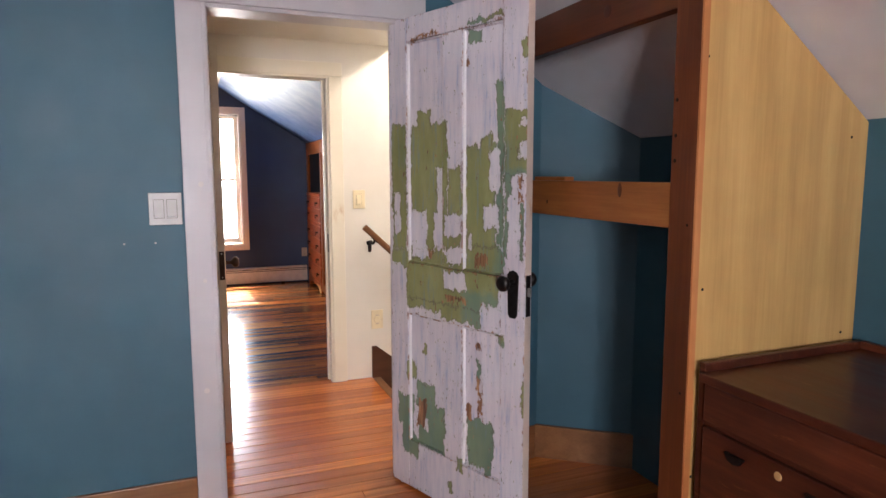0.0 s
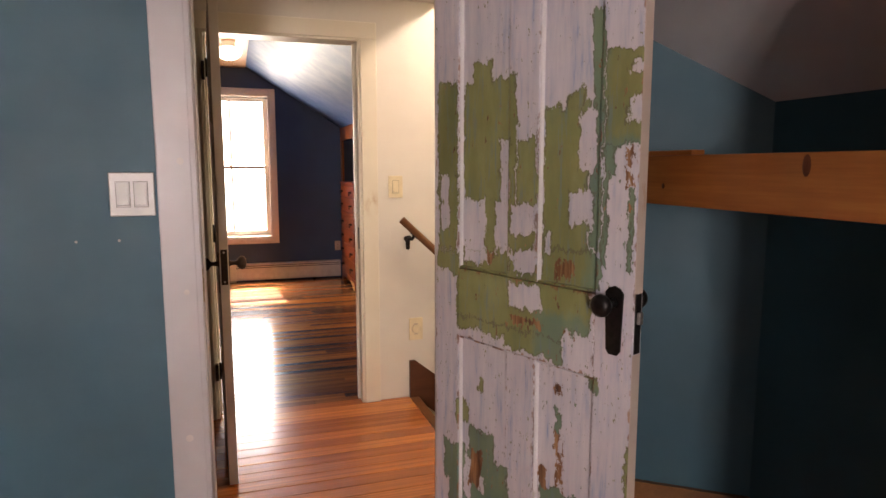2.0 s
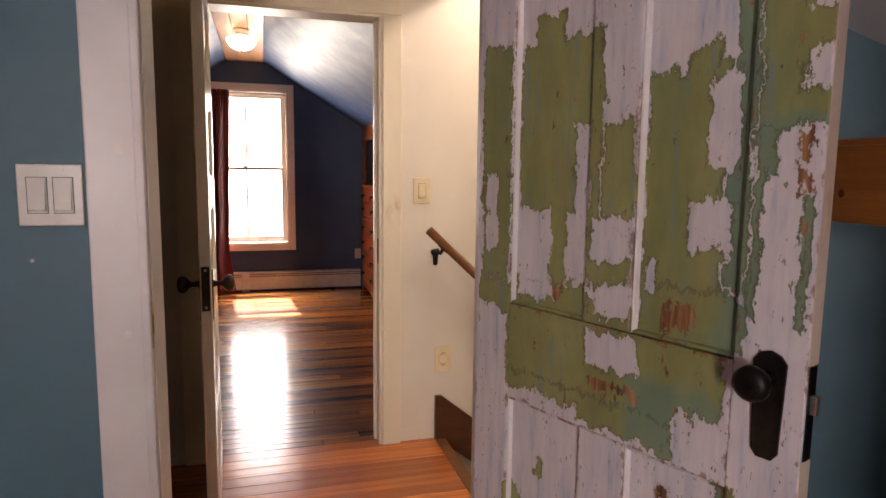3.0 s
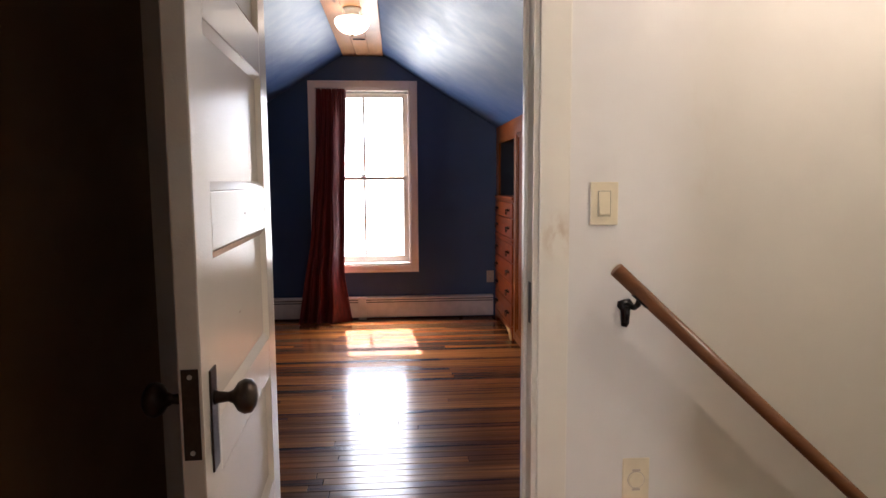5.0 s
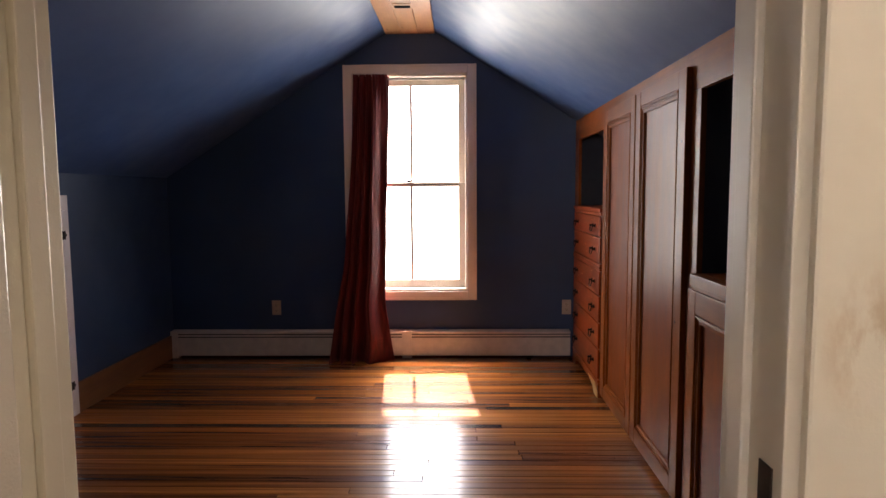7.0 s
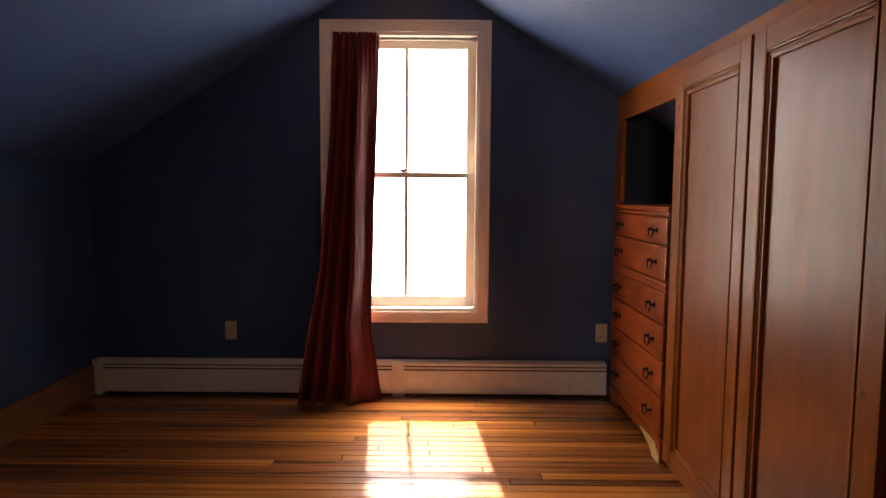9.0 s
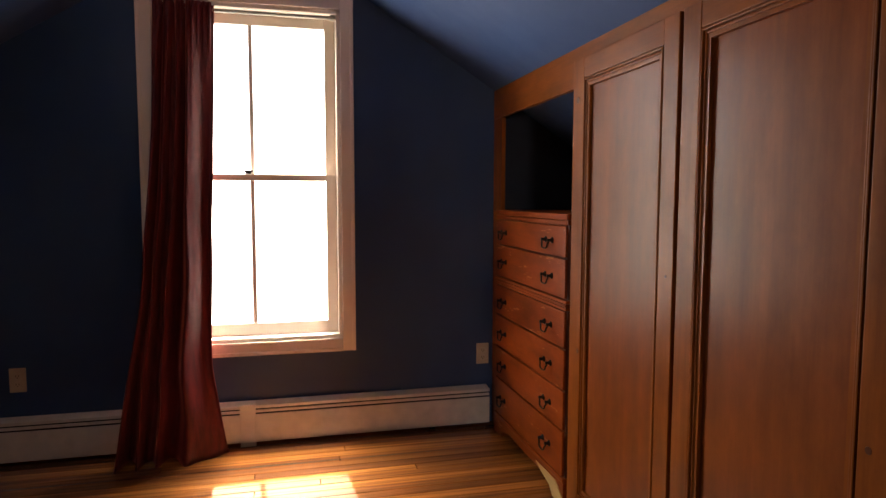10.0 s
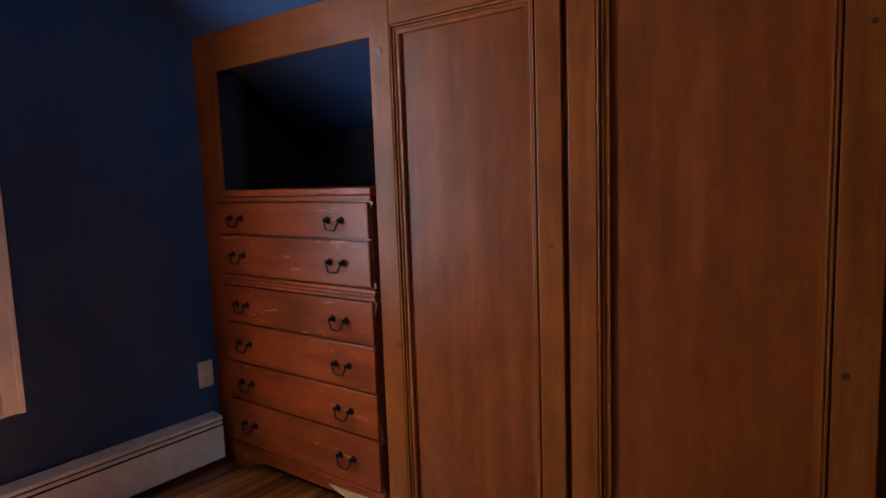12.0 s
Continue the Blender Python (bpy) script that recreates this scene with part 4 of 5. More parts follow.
# ---- wall plates ----
def outlet(m, mt, label, rnd=False, w=0.035, h=0.057):
    """A duplex outlet; local -y faces the room, origin at the plate's centre on the wall."""
    t = thing("wall_outlet", label, "outlet", m)
    part("plate", box(-w, w, -0.006, -0.0002, -h, h, 0.003), mt, t)
    if rnd:
        bm = lathe(bmesh.new(), [(0.021, 0), (0.024, 0.004), (0.022, 0.007), (0.0005, 0.007)], pose(0, -0.005, 0.0, 90))
        part("receptacle", bm, mt, t)
        part("rim", lathe(bmesh.new(), [(0.0245, 0), (0.0245, 0.0025), (0.0262, 0.0025), (0.0262, 0)], pose(0, -0.0055, 0.0, 90)), M_TANP, t)
        for z in (-0.03, 0.03):
            part("tab", box(-0.012, 0.012, -0.010, -0.0065, z - 0.003, z + 0.003, 0.001), M_TANP, t)
    else:
        for z in (-0.02, 0.02):
            part("socket", box(-0.0165, 0.0165, -0.0085, -0.0055, z - 0.014, z + 0.014, 0.003), mt, t)
            for x in (-0.006, 0.006):
                part("slot", box(x - 0.001, x + 0.001, -0.0092, -0.008, z - 0.003, z + 0.006), M_SLOT, t)
            part("slot", box(-0.002, 0.002, -0.0092, -0.008, z - 0.010, z - 0.006), M_SLOT, t)
    part("screw", cyl(bmesh.new(), (0, -0.0085, 0), (0, -0.006, 0), 0.0025, None, 10), mt, t)


outlet(pose(-0.750, YB1, 0.385), M_TANP, "tan duplex outlet on the navy wall")
outlet(pose(1.506, YB1, 0.385), M_TANP, "tan duplex outlet beside the chest of drawers")
outlet(pose(1.309, YH1, 0.408), M_IVORY, "ivory outlet with a round receptacle on the cream hall wall", True, 0.041, 0.066)


def switch(m, gangs, mt, label):
    t = thing("light_switch", label, "light switch", m)
    w = 0.041 if gangs == 1 else 0.0585
    part("plate", box(-w, w, -0.006, -0.0002, -0.0615, 0.0615, 0.003), mt, t)
    for g in range(gangs):
        x = (g - (gangs - 1) / 2) * 0.046
        part("rocker_gap", box(x - 0.0185, x + 0.0185, -0.0068, -0.0055, -0.036, 0.036), M_SLOT, t)
        part("rocker_frame", box(x - 0.0175, x + 0.0175, -0.0075, -0.0055, -0.035, 0.035, 0.001), mt, t)
        bm = prism(bmesh.new(), [(-0.007, -0.031), (-0.0075, 0.031), (-0.0085, 0.031), (-0.014, -0.029)], "x", x - 0.0145, x + 0.0145)
        part("rocker", bm, mt, t)
        for z in (-0.049, 0.049):
            part("screw", cyl(bmesh.new(), (x, -0.0075, z), (x, -0.0055, z), 0.003, None, 10), mt, t)


switch(pose(0.061, YA, 1.272), 2, M_WHITEP, "white double rocker switch plate on the teal wall")
switch(pose(1.1945, YH1, 1.2355), 1, M_IVORY, "ivory single rocker switch on the cream hall wall")
for x, z in ((-0.088, 1.142), (0.02, 1.142)):
    bm = lathe(bmesh.new(), [(0.004, 0), (0.003, 0.001), (0.0007, 0.0012)], pose(x, YA - 0.0002, z, 90), 9)
    tagged(mesh_ob("wall_anchor_hole", bm, M_PAPER), "small torn-paint screw hole on the teal wall", "wall hole")


# ---- handrail ----
t = thing("handrail", "round brown wooden handrail on an iron bracket, sloping down the stairs", "handrail")
r0, r1 = Vector((1.213, 3.965, 1.054)), Vector((3.2, 3.965, -0.79))
part("rail", cyl(bmesh.new(), r0, r1, 0.021, None, 24), M_RAIL, t, "", True)
for s in (0.035, 0.55):
    p = r0.lerp(r1, s)
    px, pz = p.x - 0.020, p.z - 0.048
    bm = prism(bmesh.new(), [(px - 0.009, pz - 0.062), (px + 0.004, pz - 0.066), (px + 0.011, pz - 0.055), (px + 0.013, pz - 0.015), (px + 0.022, pz + 0.004), (px + 0.014, pz + 0.017), (px - 0.004, pz + 0.015), (px - 0.020, pz + 0.010), (px - 0.022, pz - 0.006), (px - 0.012, pz - 0.018)],
               "y", YH1 - 0.0125, YH1 - 0.0005)
    tube(bm, [(px, YH1 - 0.006, pz), (p.x, YH1 - 0.030, pz - 0.004), (p.x, YH1 - 0.052, pz + 0.008), (p.x, 3.965, p.z - 0.022)], 0.0085, 10)
    bx(bm, -0.028, 0.028, -0.010, 0.010, -0.003, 0.003, 0.002, pose(p.x, 3.965, p.z - 0.027, 0, 42, 0))
    tube(bm, [(px + 0.002, YH1 - 0.013, pz - 0.050), (px + 0.002, YH1 - 0.020, pz - 0.025), (px + 0.001, YH1 - 0.022, pz)], 0.008, 8)
    part("bracket", bm, M_IRON, t, "cast iron bracket", True)


# ---- doors ----
def knob_set(parent, x, z, thick, plate=True, mt=None, both=True, faceted=False):
    """Knob, neck and back plate on both faces; local y runs through the leaf, 0 to thick."""
    mt = mt or M_BRONZE
    for s, y in ((-1, 0.0), (1, thick)) if both else ((-1, 0.0),):
        if plate:
            bm = bmesh.new()
            h = 0.088
            prism(bm, [(x - 0.021, z - h + 0.012), (x - 0.012, z - h), (x + 0.012, z - h), (x + 0.021, z - h + 0.012), (x + 0.026, z + h - 0.018), (x + 0.016, z + h - 0.006), (x, z + h), (x - 0.016, z + h - 0.006), (x - 0.026, z + h - 0.018)],
                  "y", y + s * 0.0003, y + s * 0.005)
            part("back_plate", bm, mt, parent, "dark shaped back plate")
        prof = [(0.012, 0.004), (0.010, 0.012), (0.0085, 0.028), (0.012, 0.036), (0.024, 0.044), (0.0285, 0.054), (0.027, 0.064), (0.018, 0.071), (0.004, 0.073)]
        bm = lathe(bmesh.new(), prof, pose(x, y, z + 0.045, 90 if s < 0 else -90), 12 if faceted else 28)
        part("knob", bm, mt, parent, "", not faceted)


# the peeling door, open into the teal room; local x from its hinges to its latch, local -y is the face seen
def peeling_door():
    hx, hy, lx, ly = 0.968, 2.553, 1.243, 1.831
    W = math.hypot(lx - hx, ly - hy)
    ang = math.degrees(math.atan2(ly - hy, lx - hx))
    M_EDGE = paint("worn_door_edge", (0.60, 0.50, 0.42), 0.5, 0.10, (0.40, 0.19, 0.08), 0.0008, 0.95)
    # scuffed white, brighter than the leaf: light on the hinge-side beads is painted in
    M_BEAD = paint("bead_lit_white_paint", (0.76, 0.74, 0.74), 0.45, 0.05, (0.24, 0.22, 0.12), 0.0006, 0.9)
    t = thing("door_1", "old four-panel wooden door with peeling white and green paint, standing open", "door", pose(hx, hy, 0.012, 0, 0, ang), "", "structure")
    H, th = 2.03, 0.036
    sw = 0.115
    mx0, mx1 = 0.336, 0.450
    zb, zl0, zl1, zt = 0.213, 0.792, 1.014, 1.932     # rails: bottom top, lock bottom and top, top bottom
    def leaf(name, x0, x1, z0, z1, inset, bevel):
        part(name, box(x0, x1, inset, th - inset, z0, z1, bevel), peeling("peeling_" + name, x0, x1, z0, z1), t)
    leaf("hinge_stile", 0, sw, 0, H, 0, 0.003)
    leaf("latch_stile", W - sw, W, 0, H, 0, 0.003)
    leaf("top_rail", sw + 0.0013, W - sw - 0.0013, zt, H - 0.0004, 0.0004, 0.002)
    leaf("lock_rail", sw + 0.0013, W - sw - 0.0013, zl0, zl1, 0.0004, 0.002)
    leaf("bottom_rail", sw + 0.0013, W - sw - 0.0013, 0.0004, zb, 0.0004, 0.002)
    for a, b in ((zb, zl0), (zl1, zt)):
        leaf("mullion", mx0, mx1, a + 0.0013, b - 0.0013, 0.0010, 0.003)
    for a, b, c, d in ((sw, mx0, zl1, zt), (mx1, W - sw, zl1, zt), (sw, mx0, zb, zl0), (mx1, W - sw, zb, zl0)):
        coat = peeling("peeling_panel", a, b, c, d)
        p = part("panel", box(a - 0.004, b + 0.004, 0.0145, th - 0.011, c - 0.004, d + 0.004), coat, t)
        prof = [(0.0022, 0.0142), (0.0022, 0.0045), (0.0045, 0.0025), (0.0075, 0.0045), (0.0095, 0.0142)]
        part("moulding", prism(bmesh.new(), [(a + u, w) for u, w in prof], "z", c + 0.0022, d - 0.0022), M_BEAD, p, "white painted bead, brightened as the side that catches light")
        part("moulding", prism(bmesh.new(), [(b - u, w + 0.004 * (w < 0.012)) for u, w in prof], "z", c + 0.0022, d - 0.0022), coat, p)
        part("moulding", prism(bmesh.new(), [(w, c + u) for u, w in prof], "x", a + 0.004, b - 0.004), coat, p)
        part("moulding", prism(bmesh.new(), [(w, d - u) for u, w in prof], "x", a + 0.004, b - 0.004), coat, p)
    knob_set(t, W - 0.054, 0.957, th, True, M_IRON)
    part("latch_plate", box(W - 0.0005, W + 0.002, 0.006, th - 0.006, 0.88, 1.03, 0.001), M_IRON, t, "dark latch plate")
    part("latch_bolt", box(W + 0.001, W + 0.012, 0.012, 0.024, 0.955, 0.985, 0.002), M_STEEL, t)
    # raw timber shows on the latch edge
    part("bare_edge", box(W - 0.0004, W + 0.0008, 0.002, th - 0.002, 0.0, 0.878), M_EDGE, t, "bare orange-brown wood edge")
    part("bare_edge", box(W - 0.0004, W + 0.0008, 0.002, th - 0.002, 1.032, H - 0.002), M_EDGE, t)
    for z in (0.2, 1.0, 1.75):
        part("hinge", cyl(bmesh.new(), (0.004, th + 0.002, z), (0.004, th + 0.002, z + 0.09), 0.006, None, 12), M_BRONZE, t)


peeling_door()


def cream_door():
    # five panels one above the other; local x from hinges (north) to latch (south); local +y faces east
    W, H, th = 0.765, 2.015, 0.036
    t = thing("door_2", "cream painted panel door standing open into the hall", "door", pose(0.266, 3.992, 0.012, 0, 0, -87.4), "", "structure")
    sw = 0.105
    part("stile", box(0, sw, -th, 0, 0, H, 0.003), M_WDOOR, t)
    part("stile", box(W - sw, W, -th, 0, 0, H, 0.003), M_WDOOR, t)
    edges = [0.0, 0.17, 0.41, 0.512, 0.791, 0.893, 1.174, 1.276, 1.553, 1.655, 1.915, H]
    for i in range(0, len(edges), 2):
        part("rail", box(sw + 0.0005, W - sw - 0.0005, -th + 0.0004, -0.0004, edges[i] + 0.0004, edges[i + 1] - 0.0004, 0.003), M_WDOOR, t)
    for i in range(1, len(edges) - 1, 2):
        a, b = edges[i], edges[i + 1]
        p = part("panel", box(sw - 0.004, W - sw + 0.004, -th + 0.012, -0.012, a - 0.004, b + 0.004), M_WDOOR, t)
        bm = bmesh.new()
        g = 0.016
        for s in (-1, 1):
            yi = -th / 2 + s * (th / 2 - 0.0115)
            yo = -th / 2 + s * (th / 2 - 0.001)
            prism(bm, [(sw + 0.0005, yi), (sw + g, yi), (sw + 0.0005, yo)], "z", a + 0.001, b - 0.001)
            prism(bm, [(W - sw - 0.0005, yi), (W - sw - g, yi), (W - sw - 0.0005, yo)], "z", a + 0.001, b - 0.001)
            prism(bm, [(yi, a + 0.0005), (yi, a + g), (yo, a + 0.0005)], "x", sw + 0.001, W - sw - 0.001)
            prism(bm, [(yi, b - 0.0005), (yi, b - g), (yo, b - 0.0005)], "x", sw + 0.001, W - sw - 0.001)
        part("moulding", bm, M_WDOOR, p)
    x, z = W - 0.058, 0.905
    for s, y in ((-1, -th), (1, 0.0)):
        part("back_plate", box(x - 0.02, x + 0.02, *sorted((y + s * 0.0003, y + s * 0.004)), z - 0.085, z + 0.085, 0.002), M_BRONZE, t, "dark bronze back plate")
        prof = [(0.013, 0.003), (0.010, 0.010), (0.008, 0.026), (0.012, 0.034), (0.024, 0.042), (0.029, 0.052), (0.027, 0.063), (0.017, 0.070), (0.003, 0.072)]
        part("knob", lathe(bmesh.new(), prof, pose(x, y, z + 0.035, 90 if s < 0 else -90), 28), M_BRONZE, t, "", True)
    for xx, zz, rr in ((0.365, 1.225, 0.0035), (0.40, 1.02, 0.0025)):
        part("nail_hole", lathe(bmesh.new(), [(rr, 0), (rr * 0.7, 0.0006), (0.0004, 0.0008)], pose(xx, -0.0002 if zz > 1.18 else -0.0121, zz, -90), 10), M_SKIRT, t)
    part("latch_plate", box(W - 0.0005, W + 0.002, -th + 0.005, -0.005, 0.86, 1.005, 0.001), M_BRONZE, t, "dark latch plate with two screws")
    for zz in (0.872, 0.993):
        part("screw", cyl(bmesh.new(), (W + 0.0015, -th / 2, zz), (W + 0.003, -th / 2, zz), 0.004, None, 10), M_STEEL, t)
    for zz in (0.22, 0.95, 1.78):
        part("hinge", cyl(bmesh.new(), (0.0, -th - 0.005, zz), (0.0, -th - 0.005, zz + 0.09), 0.006, None, 12), M_BRONZE, t)


cream_door()


# access door in the knee wall
def access_door():
    y0, y1, zt = 6.30, 6.985, 1.275
    x = KNL
    t = thing("door_3", "white plank access door with black hinges in the knee wall", "door", None, "", "structure")
    part("frame_head", box(x + 0.0005, x + 0.022, y0, y1, 1.19, zt, 0.003), M_ACCESS, t)
    part("frame_side", box(x + 0.0005, x + 0.022, y1 - 0.06, y1, 0.0, 1.1895, 0.003), M_ACCESS, t)
    part("frame_side", box(x + 0.0005, x + 0.022, y0, y0 + 0.06, 0.0, 1.1895, 0.003), M_ACCESS, t)
    n = 6
    w = (y1 - y0 - 0.124) / n
    for i in range(n):
        part("plank", box(x + 0.0005, x + 0.02, y0 + 0.062 + i * w + 0.001, y0 + 0.062 + (i + 1) * w - 0.001, 0.01, 1.183, 0.003), M_ACCESS, t)
    for z in (0.18, 1.05):
        bm = bmesh.new()
        pts = []
        for i in range(12):
            r = 0.026 if i % 2 == 0 else 0.018
            pts.append((y1 - 0.055 + r * math.cos(i * math.pi / 6), z + r * 1.15 * math.sin(i * math.pi / 6)))
        prism(bm, pts, "x", x + 0.0225, x + 0.027)
        cyl(bm, (x + 0.027, y1 - 0.06, z - 0.02), (x + 0.027, y1 - 0.06, z + 0.02), 0.004, None, 10)
        part("hinge", bm, M_IRON, t, "black ornamental hinge")


access_door()


# ---- ceiling lamp and vent ----
t = thing("ceiling_lamp", "lit opal glass bowl lamp on the pine boards", "lamp", pose(0.33, 6.65, RZ - 0.012))
part("canopy", lathe(bmesh.new(), [(0.062, 0.0), (0.062, -0.012), (0.05, -0.022), (0.046, -0.045), (0.05, -0.052)][::-1], None), M_WHITEP, t, "", True)
prof = [(0.046, -0.046), (0.050, -0.060), (0.085, -0.064), (0.112, -0.072), (0.119, -0.086), (0.115, -0.108), (0.098, -0.135), (0.070, -0.156), (0.035, -0.168), (0.004, -0.171)]
g = part("shade", lathe(bmesh.new(), prof), M_GLOBE, t, "glowing white opal glass bowl", True)
g.visible_shadow = False
part("finial", lathe(bmesh.new(), [(0.007, -0.169), (0.009, -0.178), (0.004, -0.186)]), M_BRASSW, t)
t = thing("ceiling_vent", "small dark slot grille in the pine boards", "vent")
part("frame", box(0.265, 0.385, 7.50, 7.62, RZ - 0.016, RZ - 0.0125, 0.001), M_PINE, t)
for i in range(4):
    part("slat", box(0.275, 0.375, 7.535 + i * 0.014, 7.541 + i * 0.014, RZ - 0.019, RZ - 0.0165), M_SLOT, t)

# lamp over the stairs, out of view
t = thing("ceiling_lamp", "small lit glass ceiling lamp over the stairs", "lamp", pose(1.83, 3.46, HS))
part("canopy", lathe(bmesh.new(), [(0.06, 0.0), (0.06, -0.015), (0.04, -0.03), (0.04, -0.05)][::-1]), M_WHITEP, t)
g = part("shade", lathe(bmesh.new(), [(0.04, -0.05), (0.09, -0.070), (0.10, -0.105), (0.08, -0.145), (0.045, -0.165), (0.004, -0.17)]), M_GLOBE, t, "", True)
g.visible_shadow = False


# ---- built-in wardrobe along the east side of the navy room ----
FX = 1.563       # face of the frame
DXF = 1.540      # face of the doors
WT = zr(FX) - 0.004


def wardrobe():
    t = thing("built_in_wardrobe", "reddish stained pine built-in wardrobe with panelled doors and open cubbies", "wardrobe", None, "", "")
    y0, y1 = 4.75, YB1 - 0.001
    bm = prism(bmesh.new(), [(FX, 1.652), (FX + 0.022, 1.652), (FX + 0.022, zr(FX + 0.022) - 0.004), (FX, WT)], "y", y0, y1)
    part("header_board", bm, M_WARDH, t, "long header board with knots")
    for a, b, z0, z1 in ((8.150, y1, 0.0, 1.651), (7.20, 7.268, 0.0, 1.651), (6.53, 6.67, 0.0, 1.651), (5.793, 5.97, 0.0, 1.651), (4.75, 4.84, 0.0, 1.651)):
        part("stile", box(FX, FX + 0.022, a, b, z0, z1, 0.002), M_WARD, t)
    part("base_rail", box(FX, FX + 0.022, 4.841, 7.199, 0.0, 0.05, 0.002), M_WARDH, t)
    # dividers and back, with added sheets; the cubby's shade is in their colour
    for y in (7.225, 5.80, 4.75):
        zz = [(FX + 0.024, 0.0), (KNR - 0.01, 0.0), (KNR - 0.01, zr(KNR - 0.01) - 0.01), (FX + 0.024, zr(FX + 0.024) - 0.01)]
        part("divider", prism(bmesh.new(), zz, "y", y, y + 0.018), M_CUBBYSHADE, t)
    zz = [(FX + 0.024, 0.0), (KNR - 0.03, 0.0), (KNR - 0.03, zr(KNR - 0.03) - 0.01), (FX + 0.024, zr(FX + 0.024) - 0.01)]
    part("end_shade_sheet", prism(bmesh.new(), zz, "y", YB1 - 0.014, YB1 - 0.002), M_CUBBYSHADE, t)
    part("back_shade_sheet", box(KNR - 0.025, KNR - 0.011, 4.77, YB1 - 0.015, 0.0, zr(KNR) - 0.006), M_CUBBYSHADE, t)
    part("cubby_floor", box(FX + 0.0225, KNR - 0.01, 4.77, 5.799, 0.955, 0.972), M_WARDH, t)
    bm = box(1.538, FX + 0.022, 4.84, 5.792, 0.930, 0.972, 0.004)
    bx(bm, 1.545, FX + 0.02, 4.842, 5.790, 0.915, 0.9295, 0.003)
    part("cubby_ledge", bm, M_WARDH, t, "moulded ledge under the open cubby")

    def door(a, b, z0, z1, sl, sr, rt, rb, label):
        d = part("door", box(DXF + 0.0185, DXF + 0.0225, a + sr - 0.005, b - sl + 0.005, z0 + rb - 0.005, z1 - rt + 0.005), M_PANEL, t, label)
        th0, th1 = DXF, FX - 0.0008
        part("stile", box(th0, th1, a, a + sr, z0, z1, 0.003), M_WARD, d)
        part("stile", box(th0, th1, b - sl, b, z0, z1, 0.003), M_WARD, d)
        part("rail", box(th0 + 0.0004, th1, a + sr + 0.0004, b - sl - 0.0004, z1 - rt, z1, 0.003), M_WARDH, d)
        part("rail", box(th0 + 0.0004, th1, a + sr + 0.0004, b - sl - 0.0004, z0, z0 + rb, 0.003), M_WARDH, d)
        bm = bmesh.new()
        bx(bm, th0 + 0.0075, th0 + 0.018, a + sr, a + sr + 0.032, z0 + rb, z1 - rt)
        bx(bm, th0 + 0.0075, th0 + 0.018, b - sl - 0.032, b - sl, z0 + rb, z1 - rt)
        bx(bm, th0 + 0.0075, th0 + 0.018, a + sr + 0.032, b - sl - 0.032, z1 - rt - 0.032, z1 - rt)
        bx(bm, th0 + 0.0075, th0 + 0.018, a + sr + 0.032, b - sl - 0.032, z0 + rb, z0 + rb + 0.032)
        part("moulding_bed", bm, M_WARD, d)
        # stepped moulding round the panel
        for k, (w0, dx) in enumerate(((0.003, -0.002), (0.0125, 0.003), (0.022, 0.009))):
            w1 = w0 + 0.007
            bm = bmesh.new()
            x0 = th0 + dx
            ya, yb_, za_, zb_ = a + sr + w0, b - sl - w0, z0 + rb + w0, z1 - rt - w0
            bx(bm, x0, th0 + 0.018, ya, ya + 0.007, za_, zb_, 0.0028)
            bx(bm, x0, th0 + 0.018, yb_ - 0.007, yb_, za_, zb_, 0.0028)
            bx(bm, x0, th0 + 0.018, ya + 0.007, yb_ - 0.007, zb_ - 0.007, zb_, 0.0028)
            bx(bm, x0, th0 + 0.018, ya + 0.007, yb_ - 0.007, za_, za_ + 0.007, 0.0028)
            part("moulding", bm, M_WARD, d)
        return d

    d1 = door(6.588, 7.255, 0.03, 1.745, 0.085, 0.074, 0.075, 0.065, "tall reddish pine door with one flat panel")
    d2 = door(5.885, 6.570, 0.03, 1.745, 0.077, 0.085, 0.070, 0.075, "tall reddish pine door with one flat panel")
    d3 = door(4.86, 5.810, 0.03, 0.913, 0.075, 0.075, 0.085, 0.08, "short reddish pine door below the cubby")
    # dowel plugs, knots and a small catch
    for d, y, z, r in ((d1, 7.213, 1.595, 0.013), (d1, 7.180, 0.655, 0.010), (d1, 6.62, 1.006, 0.005), (d2, 5.945, 0.757, 0.008), (d2, 5.92, 1.47, 0.007)):
        part("knot_plug", lathe(bmesh.new(), [(r, 0), (r * 0.9, 0.0012), (0.0005, 0.0014)], pose(DXF + 0.0002, y, z, 0, -90, 0), 14), M_CHESTD, d)


wardrobe()


